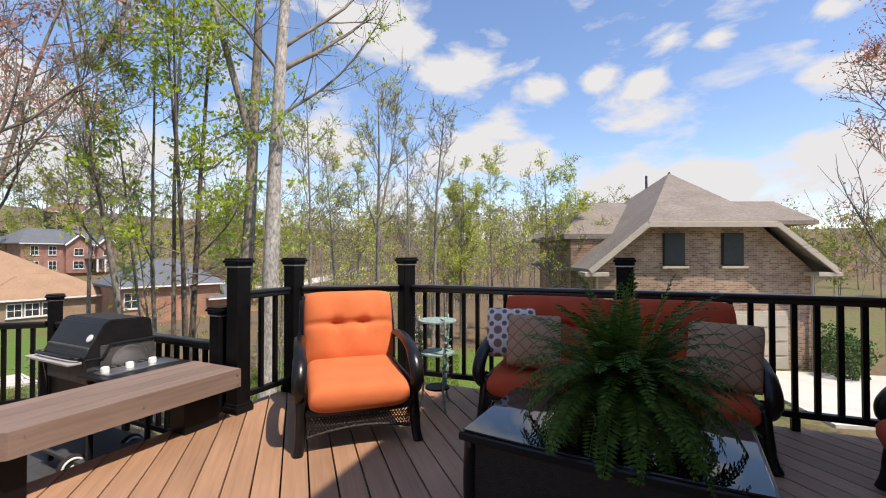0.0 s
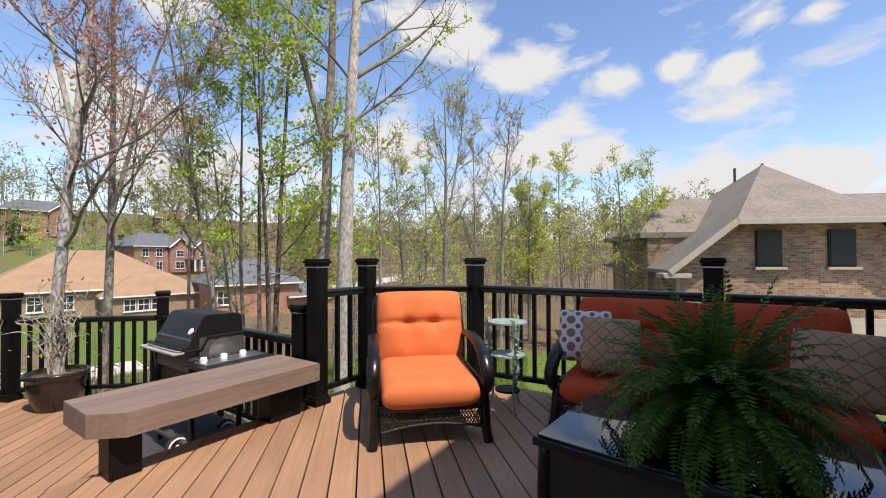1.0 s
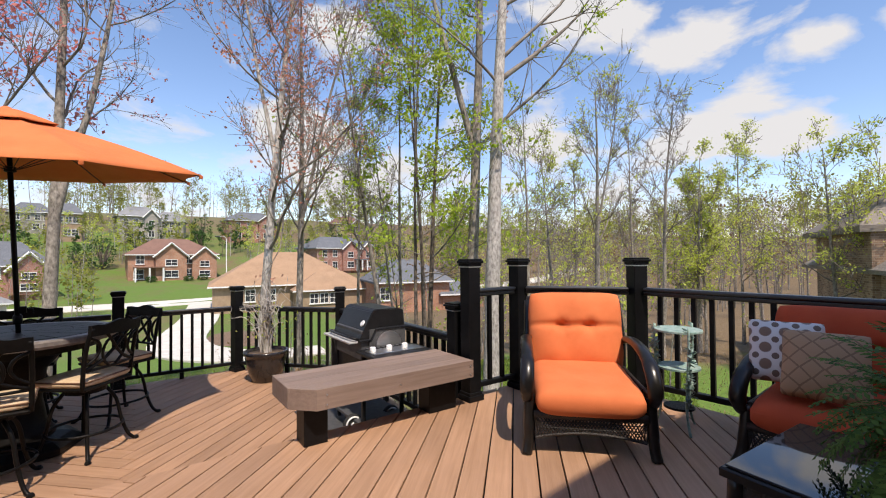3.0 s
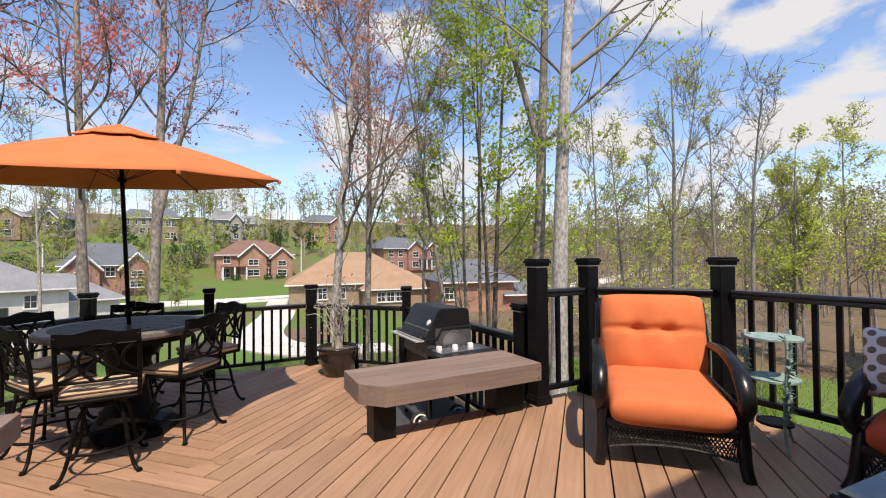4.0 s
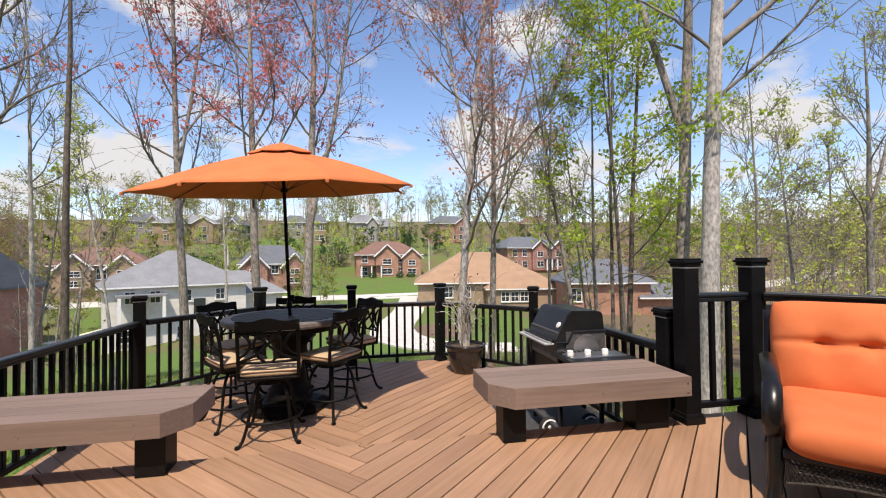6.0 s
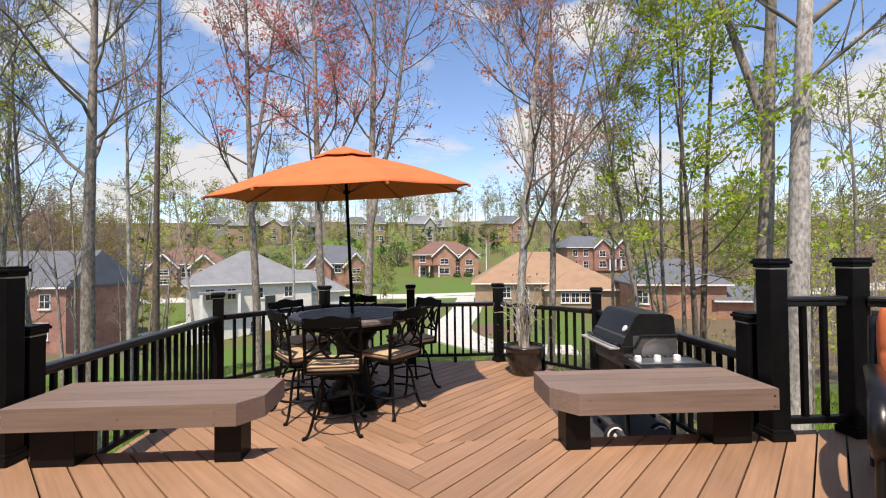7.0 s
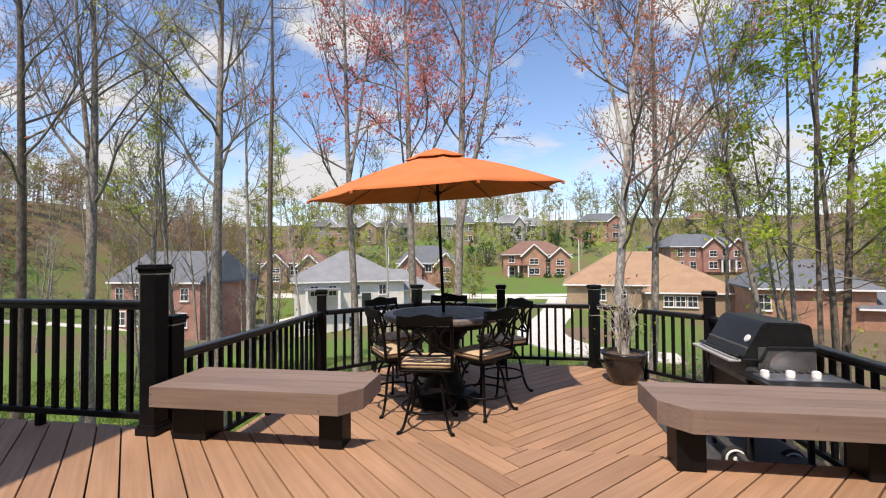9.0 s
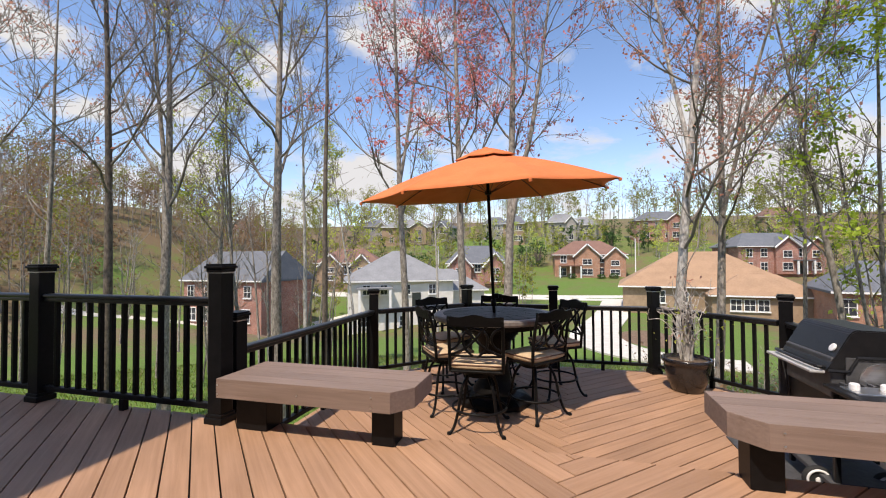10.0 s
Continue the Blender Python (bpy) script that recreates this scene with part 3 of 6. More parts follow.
def deck_floor(name, outline, top, label):
    """Boards laid in a herringbone that meets on the middle line; each board a piece."""
    bm = bmesh.new()
    add_prism(bm, outline, top - 0.20, top - 0.05)
    floor = tagged(part(name, bm, BLACK), label, "deck floor", kind="structure")
    q = math.sqrt(0.5)
    for k in range(-40, 80):
        for side in (0, 1):
            # u runs ahead to the right, v ahead to the left
            lo, hi, start = k * BW + GAP / 2, (k + 1) * BW - GAP / 2, (k if side == 0 else k + 1) * BW + GAP / 2
            a = (q, q) if side == 0 else (-q, q)
            b = (-q, q) if side == 0 else (q, q)
            poly = [(x - XC, y - YC) for x, y in outline]
            for ca, cb, cc in ((a[0], a[1], hi), (-a[0], -a[1], -lo), (-b[0], -b[1], -start)):
                poly = clip(poly, ca, cb, cc) if len(poly) > 2 else []
            if len(poly) < 3:
                continue
            # local x along the board
            mid = lo + (hi - lo) / 2
            loc = [(x * b[0] + y * b[1], -x * a[0] - y * a[1] + mid) if side == 0 else (x * b[0] + y * b[1], x * a[0] + y * a[1] - mid) for x, y in poly]
            l0 = min(p[0] for p in loc)
            loc = [(p[0] - l0, p[1]) for p in loc]
            area = sum(p[0] * r[1] - r[0] * p[1] for p, r in zip(loc, loc[1:] + loc[:1]))
            if abs(area) < 0.002:
                continue
            if area < 0:
                loc = loc[::-1]
            bb = add_prism(bmesh.new(), loc, -0.025, 0.0, 0.003)
            ob = part("board", bb, BOARD, floor)
            org = Vector((XC, YC, top)) + Vector((b[0], b[1], 0)) * l0 + Vector((a[0], a[1], 0)) * mid
            ob.matrix_basis = Matrix.Translation(org) @ Matrix.Rotation(math.atan2(b[1], b[0]), 4, "Z")
    return floor


def fascia(name, p, q, z0, z1, mat, label):
    d = Vector((q[0] - p[0], q[1] - p[1], 0))
    m = Matrix.Translation((p[0], p[1], 0)) @ Matrix.Rotation(math.atan2(d.y, d.x), 4, "Z")
    bm = box((d.length / 2, 0, (z0 + z1) / 2), (d.length, 0.03, z1 - z0), 0.004, m)
    return tagged(part(name, bm, mat), label, "trim", kind="structure")


fascia("trim_step", (-5.6, 3.08), (3.12, 3.08), -0.44, -0.03, BENCHM, "brown composite riser between the two deck levels")
for a, b in zip(LOWER[1:], LOWER[2:] + LOWER[:1]):
    if a != LOWER[-1]:
        fascia("trim_fascia", a, b, LOW - 0.30, LOW - 0.03, BENCHM, "brown composite fascia along the lower deck edge")
fascia("trim_fascia", LOWER[-1], LOWER[0], LOW - 0.30, LOW - 0.03, BENCHM, "brown composite fascia along the lower deck edge")
fascia("trim_fascia", (3.14, 3.08), (3.80, 2.2), -0.32, -0.03, BENCHM, "brown composite fascia along the upper deck edge")
fascia("trim_fascia", (3.80, 2.2), (4.08, -2.2), -0.32, -0.03, BENCHM, "brown composite fascia along the upper deck edge")


def post(x, y, z, h, yaw=0.0, group="tall railing posts"):
    """A sleeved post with a base skirt, a silver band and a stepped cap."""
    root = thing("railing_post", "black composite railing post with a silver band and stepped cap", "post", group)
    part("sleeve", box((0, 0, h / 2 - 0.02), (0.125, 0.125, h - 0.04), 0.006), BLACK, root)
    bm = box((0, 0, 0.025), (0.162, 0.162, 0.05), 0.008)
    add_box(bm, (0, 0, 0.06), (0.146, 0.146, 0.03), 0.008)
    part("base_skirt", bm, BLACK, root)
    part("silver_band", box((0, 0, h - 0.068), (0.130, 0.130, 0.010), 0.002), SILVER, root, "bright silver band")
    bm = box((0, 0, h - 0.048), (0.146, 0.146, 0.026), 0.006)
    add_box(bm, (0, 0, h - 0.025), (0.168, 0.168, 0.022), 0.006)
    add_box(bm, (0, 0, h - 0.007), (0.150, 0.150, 0.016), 0.006)
    part("cap", bm, BLACK, root)
    root.matrix_basis = pose(x, y, z, 0, 0, yaw)
    return root


BAL = None


def railing(p, q, floor, h=0.95, cut=0.07, feet=True):
    """Top and bottom rail between two posts, with square balusters."""
    global BAL
    d = Vector((q[0] - p[0], q[1] - p[1], 0))
    L = d.length
    root = thing("railing", "black composite deck railing with square balusters", "railing", "deck railings")
    s0, s1 = cut, L - cut
    mid, ln = (s0 + s1) / 2, s1 - s0
    bm = add_box(bmesh.new(), (mid, 0, h - 0.022), (ln, 0.092, 0.036), 0.014, None, 5)
    add_box(bm, (mid, 0, h - 0.054), (ln, 0.064, 0.036), 0.010, None, 4)
    part("top_rail", bm, RAIL, root)
    bm = box((mid, 0, 0.115), (ln, 0.058, 0.045), 0.008)
    part("bottom_rail", bm, BLACK, root)
    n = max(2, round(ln / 0.128))
    for k in range(1, n):
        x = s0 + ln * k / n
        if BAL is None:
            b = part("baluster", box((0, 0, 0), (0.034, 0.034, h - 0.19), 0.003), BLACK, root)
            b.matrix_basis = pose(x, 0, (h + 0.055) / 2, 0, 0, 0)
            BAL = b
        else:
            share(BAL, root, pose(x, 0, (h + 0.055) / 2))
    if feet and ln > 1.0:
        part("foot", box((mid, 0, 0.046), (0.05, 0.05, 0.092), 0.004), BLACK, root)
    root.matrix_basis = pose(p[0], p[1], floor, 0, 0, math.degrees(math.atan2(d.y, d.x)))
    return root


LP, LP2, P1, P2, P3, P4, P5 = (-2.47, 2.97), (-4.42, 2.99), (2.47, 2.96), (3.05, 2.96), (3.70, 2.16), (3.86, 0.22), (4.0, -1.95)
LP3 = (-5.5, 2.99)
for p in (LP, LP2, P1, P2, P4):
    post(*p, UP, 1.205)
post(*P3, UP, 1.205, -25)
post(*P5, UP, 1.205)
for a, b in ((LP3, LP2), (LP2, LP), (P1, P2), (P2, P3), (P3, P4), (P4, P5)):
    railing(a, b, UP)
SL, SR, F1, F2, F3, F4, F5 = (-2.49, 3.15), (2.46, 3.15), (-2.49, 5.82), (-1.40, 6.97), (-0.06, 6.97), (1.33, 6.98), (2.44, 5.80)
for p, yaw in ((SL, 0), (SR, 0), (F1, 22), (F2, -22), (F3, 0), (F4, 22), (F5, -22)):
    post(*p, LOW, 1.235, yaw, "lower deck railing posts")
for a, b in ((SL, F1), (F1, F2), (F2, F3), (F3, F4), (F4, F5), (F5, SR)):
    railing(a, b, LOW)


# ---- benches ----
def bench(side):
    """A deep composite seat with mitred inner corners on boxed black legs."""
    root = thing("deck_bench", "built-in brown composite bench with clipped corners on black legs", "bench", "deck benches")
    end, tip, nose = (2.33, 0.915, 1.055) if side > 0 else (2.31, 0.875, 0.99)
    out = [(end, 2.755), (end, 3.285), (tip, 3.285), (tip, 2.905), (nose, 2.755)]
    out = [(side * x, y) for x, y in out]
    if side > 0:
        out = out[::-1]
    part("apron", add_prism(bmesh.new(), out, 0.26, 0.3676), BENCHM, root)
    cx, cy = sum(p[0] for p in out) / 5, sum(p[1] for p in out) / 5
    top = [(cx + (x - cx) * 0.9995, cy + (y - cy) * 0.9995) for x, y in out]
    for k, (y0, y1) in enumerate(((2.70, 2.892), (2.8945, 3.032), (3.0345, 3.172), (3.1745, 3.4))):
        pl = clip(clip(top, 0, 1, y1), 0, -1, -y0)
        if len(pl) > 2:
            part("seat_board", add_prism(bmesh.new(), pl, 0.368, 0.394, 0.003), BENCHM, root)
    part("leg", box((side * 1.09, 2.955, 0.13), (0.16, 0.165, 0.26), 0.006), BLACK, root)
    part("leg", box((side * 2.12, 2.965, 0.13), (0.26, 0.165, 0.26), 0.006), BLACK, root)
    for x, z in ((1.12, 0.35), (1.12, 0.285), (2.3, 0.35), (2.3, 0.285), (1.66, 0.32)):
        part("screw", lathe(((0.007, 0), (0.007, 0.002), (0.004, 0.003)), 8, None), STEEL, root).matrix_basis = pose(side * x, 2.7545, z, 90, 0, 0)
    return root


bench(-1)
bench(1)


# ---- lounge seats ----
def lounge(name, label, category, wide, seats, cloth, group=""):
    """Deep resin-wicker seat, facing -y: swept arms, woven apron, stuffed pads."""
    root = thing(name, label, category, group)
    hw = wide / 2
    for s in (-1, 1):
        x = s * (hw - 0.035)
        line = smooth_line([(x * 0.96, 0.36, 0.575), (x, 0.14, 0.615), (x, -0.12, 0.61), (x, -0.31, 0.555), (x * 1.01, -0.395, 0.46), (x * 1.01, -0.395, 0.37), (x, -0.34, 0.315), (x, -0.275, 0.335), (x, -0.25, 0.385)], 6)
        rr = [0.027] * 18 + [0.030] * 12 + [0.025] * (len(line) - 30)
        part("arm", tube(line, rr, 10, 1.55, up=(1, 0, 0)), RESIN, root, smooth=True)
        part("front_leg", tube(smooth_line([(x * 0.97, -0.345, 0.36), (x * 0.98, -0.37, 0.20), (x, -0.385, 0.07), (x * 1.03, -0.405, 0.0)], 5), [0.036] * 8 + [0.033] * 8, 8), RESIN, root, smooth=True)
        back = smooth_line([(x * 0.95, 0.44, 0.0), (x * 0.95, 0.36, 0.28), (x * 0.95, 0.36, 0.55), (x * 0.93, 0.47, 0.86)], 5)
        part("back_leg", tube(back, 0.032, 8), RESIN, root, smooth=True)
        part("side_panel", box((x * 0.95, 0.0, 0.28), (0.025, 0.74, 0.22), 0.008), WICKER, root)
    part("seat_frame", box((0, 0.0, 0.235), (wide - 0.12, 0.74, 0.05), 0.012), WICKER, root)
    part("back_panel", box((0, 0.435, 0.57), (wide - 0.16, 0.035, 0.56), 0.012, None), WICKER, root)
    part("top_roll", tube([(-(hw - 0.05), 0.485, 0.86), (0, 0.50, 0.875), (hw - 0.05, 0.485, 0.86)], 0.035, 8), WICKER, root, smooth=True)
    # woven apron: an arched panel of crossing strands
    part("apron_rail", tube([(-(hw - 0.07), -0.39, 0.245), (hw - 0.07, -0.39, 0.245)], 0.026, 8), WICKER, root, smooth=True)
    bm = bmesh.new()
    w = wide - 0.16
    n = int(w / 0.02)
    low = [0.105 + 0.04 * (1 - (2 * k / n - 1) ** 2) for k in range(n + 1)]
    for k in range(n + 1):
        x = -w / 2 + w * k / n
        for sgn in (-1, 1):
            x2 = min(w / 2, max(-w / 2, x + sgn * 0.075))
            add_tube(bm, [(x, -0.40, low[k]), ((x + x2) / 2, -0.40 + 0.004 * sgn, (low[k] + 0.232) / 2), (x2, -0.40, 0.232)], 0.0042, 4)
    for z in (0.17, 0.205):
        add_tube(bm, [(-w / 2, -0.402, z), (w / 2, -0.402, z)], 0.004, 4)
    add_tube(bm, [(-w / 2 + w * k / n, -0.40, low[k]) for k in range(n + 1)], 0.009, 6)
    tagged(part("woven_apron", bm, WICKER, root), kind="stuff")
    iw = (wide - 0.15) / seats
    for i in range(seats):
        cx = -((seats - 1) / 2 - i) * iw
        seat = part("seat_cushion", cushion(iw - 0.005, 0.81, 0.20, 24, (), 7.0), cloth, root, smooth=True)
        seat.matrix_basis = pose(cx, -0.065, 0.345, 2.5, 0, 0)
        part("piping", piping(iw - 0.03, 0.785, 0.006, 0.025), cloth, seat, smooth=True)
        tf = ((-0.3, 0.1), (0.3, 0.1))
        bk = part("back_cushion", cushion(iw + 0.03, 0.58, 0.27, 44, tf, 3.6, 0.036, 0.06, 0.0, 0.012), cloth, root, smooth=True)
        bk.matrix_basis = pose(cx, 0.315, 0.65, 76, 0, 0)
        for tu, tv in tf:
            part("button", lathe(((0.004, -0.004), (0.012, 0), (0.009, 0.004), (0.003, 0.005)), 10), cloth, bk, smooth=True).matrix_basis = pose(tu * (iw + 0.03) / 2, tv * 0.29, 0.068)
    return root


c1 = lounge("lounge_chair", "dark wicker lounge chair with tufted orange cushions in the sun", "chair", 0.81, 1, ORANGE, "lounge chairs")
c1.matrix_basis = pose(2.66, 1.98, 0, 0, 0, -45.5)
c2 = lounge("lounge_chair", "dark wicker lounge chair with orange cushions coloured darker for the shade", "chair", 0.84, 1, ORANGE_SHADED, "lounge chairs")
c2.matrix_basis = pose(2.80, -1.46, 0, 0, 0, 180)
sofa = lounge("sofa", "dark wicker sofa with orange cushions coloured darker for the shade against the railing", "sofa", 1.78, 2, ORANGE_SHADED)
sofa.matrix_basis = pose(3.42, 0.30, 0, 0, 0, -86) @ Matrix.Diagonal((1, 0.9, 0.95, 1))


def pillow(mat, label, w, x, y, z, rx, rz):
    ob = part("throw_pillow", cushion(w, w, 0.23, 24, (), 2.4, 0.03, 0.05, 0.045), mat, None, label, True)
    tagged(ob, "", "pillow", "sofa pillows")
    ob.matrix_basis = pose(x, y, z, rx, 0, rz)
    return ob


pillow(DOTS, "pale square pillow with brown and grey dots on the sofa", 0.37, 3.27, 0.98, 0.645, 70, -74)
pillow(LATTICE, "brown patterned square pillow leaning on the sofa back", 0.38, 3.17, 0.78, 0.615, 62, -80)
pillow(LATTICE, "brown lattice pillow against the sofa arm", 0.41, 3.27, -0.37, 0.61, 62, -104)


def coffee_table():
    root = thing("coffee_table", "dark wicker coffee table with a reflecting glass top", "table")
    sx, sy = 0.72, 1.16

    def arched(s, bulge):
        out = []
        for k in range(13):
            t = -1 + 2 * k / 12
            out.append((-sx / 2 * s - bulge * (1 - t * t), t * sy / 2 * s))
        for k in range(13):
            t = 1 - 2 * k / 12
            out.append((sx / 2 * s + bulge * (1 - t * t), t * sy / 2 * s))
        return out[::-1]
    part("glass_top", add_prism(bmesh.new(), arched(0.97, 0.02), 0.444, 0.452, 0.002), GLASS_TOP, root, "dark mirror-like glass")
    part("rim", add_prism(bmesh.new(), arched(1.0, 0.02), 0.405, 0.441, 0.008), RESIN, root)
    part("body", add_prism(bmesh.new(), arched(0.94, 0.01), 0.06, 0.404), WICKER, root)
    for x in (-1, 1):
        for y in (-1, 1):
            part("leg", tube(smooth_line([(x * 0.325, y * 0.535, 0.42), (x * 0.33, y * 0.54, 0.2), (x * 0.325, y * 0.53, 0)], 4), 0.032, 8), RESIN, root, smooth=True)
    root.matrix_basis = pose(2.23, 0.20, 0, 0, 0, -3)


coffee_table()


def fern():
    """Boston fern: arching fronds, each a rib with paired leaflets."""
    rng = np.random.default_rng(5)
    root = thing("potted_fern", "large dark green Boston fern in a pot on the coffee table", "plant")
    part("pot", lathe(((0.09, 0), (0.10, 0.02), (0.125, 0.15), (0.14, 0.16), (0.14, 0.18), (0.12, 0.18), (0.11, 0.15)), 20), GLAZE, root, smooth=True)
    bm = bmesh.new()
    V, F = [], []
    for k in range(230):
        a = rng.uniform(0, 2 * math.pi)
        el = radians(rng.uniform(6, 80))
        L = rng.uniform(0.34, 0.54) + 0.07 * math.sin(el) ** 3
        d = Vector((math.cos(a) * math.cos(el), math.sin(a) * math.cos(el), math.sin(el)))
        p = Vector((0.05 * math.cos(a), 0.05 * math.sin(a), 0.17))
        n = 30
        droop = rng.uniform(1.9, 3.8) * (1.1 - 0.5 * math.sin(el))
        pts, dirs = [], []
        for i in range(n):
            pts.append(p.copy())
            dirs.append(d.copy())
            p = p + d * (L / n)
            d = (d + Vector((rng.normal(0, 0.02), rng.normal(0, 0.02), -droop / n))).normalized()
            if p.z < -0.03 and math.hypot(p.x, p.y) < 0.6:
                p.z = -0.03
        add_tube(bm, pts[::4] + [pts[-1]], 0.0018, 3)
        for i in range(3, n):
            t = i / n
            w = 0.047 * math.sin(math.pi * min(1, t * 0.9 + 0.12)) ** 0.7 + 0.006
            s = dirs[i].cross(Vector((0, 0, 1)))
            s = s.normalized() if s.length > 1e-3 else Vector((1, 0, 0))
            nrm = s.cross(dirs[i])
            for sg in (-1, 1):
                tip = pts[i] + s * sg * w + dirs[i] * w * 0.35 - nrm * rng.uniform(-0.1, 0.35) * w
                h = dirs[i] * (L / n) * 0.42
                b = len(V)
                mid = (pts[i] + tip) / 2
                V += [pts[i][:], (mid - h)[:], tip[:], (mid + h)[:]]
                F.append((b, b + 1, b + 2, b + 3))
    part("rib_work", bm, LEAF_FERN, root)
    mesh_of("fronds", V, F, LEAF_FERN, root)
    root.matrix_basis = pose(2.18, 0.14, 0.456)


fern()


def side_table():
    root = thing("plant_stand", "verdigris green metal two-tier plant stand beside the chair", "side table")
    for z, r in ((0.70, 0.155), (0.44, 0.14), (0.16, 0.10)):
        part("shelf", lathe(((r - 0.01, z - 0.012), (r, z - 0.012), (r, z), (r - 0.006, z + 0.003), (r - 0.02, z)), 28), TEAL if z > 0.3 else IRON, root)
    rng = np.random.default_rng(3)
    for k in range(3):
        a = radians(100 + 120 * k)
        c, s = math.cos(a), math.sin(a)
        part("leg", tube(smooth_line([(c * r, s * r, z) for r, z in ((0.15, 0.73), (0.155, 0.6), (0.14, 0.44), (0.125, 0.3), (0.115, 0.16), (0.135, 0.06), (0.165, 0.0))], 4), 0.009, 6), TEAL, root, smooth=True)
        # leaf sprays climbing the leg
        bm = bmesh.new()
        if k < 3:
            for i in range((90, 60, 30)[k]):
                z = rng.uniform(0.18, 0.72)
                q = Vector((c * 0.15, s * 0.15, z))
                t = Vector(rng.normal(0, 1, 3)).normalized() * 0.045
                u = t.cross(Vector((0.3, 0.5, 1))).normalized() * 0.015
                vs = [bm.verts.new(q), bm.verts.new(q + t / 2 + u), bm.verts.new(q + t), bm.verts.new(q + t / 2 - u)]
                lo = [bm.verts.new(v.co + Vector((0, 0, -0.002))) for v in vs]
                bm.faces.new(vs)
                bm.faces.new(lo[::-1])
                for j in range(4):
                    bm.faces.new((vs[j], lo[j], lo[(j + 1) % 4], vs[(j + 1) % 4]))
            tagged(part("leaf_spray", bm, TEAL, root, "cast metal leaves climbing the leg"), kind="stuff")
    root.matrix_basis = pose(3.26, 1.60, 0, 0, 0, 10)


side_table()


# ---- dining ----
TX, TY = -0.70, 5.22


def dining_table():
    root = thing("bar_table", "round stone-tiled high dining table on a black pedestal", "table")
    part("rim", lathe(((0.60, 0.965), (0.69, 0.955), (0.70, 0.975), (0.70, 1.005), (0.685, 1.02), (0.60, 1.02)), 48), STONE, root)
    for ring, (r0, r1, n) in enumerate(((0.12, 0.36, 10), (0.365, 0.595, 18))):
        for k in range(n):
            a0, a1 = 2 * math.pi * k / n + 0.008, 2 * math.pi * (k + 1) / n - 0.008
            pts = [(r1 * math.cos(a0 + (a1 - a0) * j / 4), r1 * math.sin(a0 + (a1 - a0) * j / 4)) for j in range(5)]
            pts += [(r0 * math.cos(a1), r0 * math.sin(a1)), (r0 * math.cos(a0), r0 * math.sin(a0))]
            part("tile", add_prism(bmesh.new(), pts, 1.0, 1.024, 0.002), SLATE, root)
    part("centre_plate", lathe(((0.03, 1.0), (0.115, 1.0), (0.115, 1.022), (0.03, 1.024)), 24), SLATE, root)
    part("apron", lathe(((0.52, 0.88), (0.55, 0.88), (0.56, 0.97), (0.52, 0.97)), 36), IRON, root)
    part("pedestal", lathe(((0.26, 0.06), (0.25, 0.16), (0.19, 0.26), (0.16, 0.45), (0.19, 0.7), (0.32, 0.86), (0.50, 0.93), (0.50, 0.96), (0.05, 0.96)), 24), IRON, root, smooth=True)
    part("foot_plate", lathe(((0.40, 0), (0.44, 0.01), (0.44, 0.06), (0.36, 0.11), (0.24, 0.14), (0.05, 0.15)), 8), IRON, root)
    root.matrix_basis = pose(TX, TY, LOW)


dining_table()


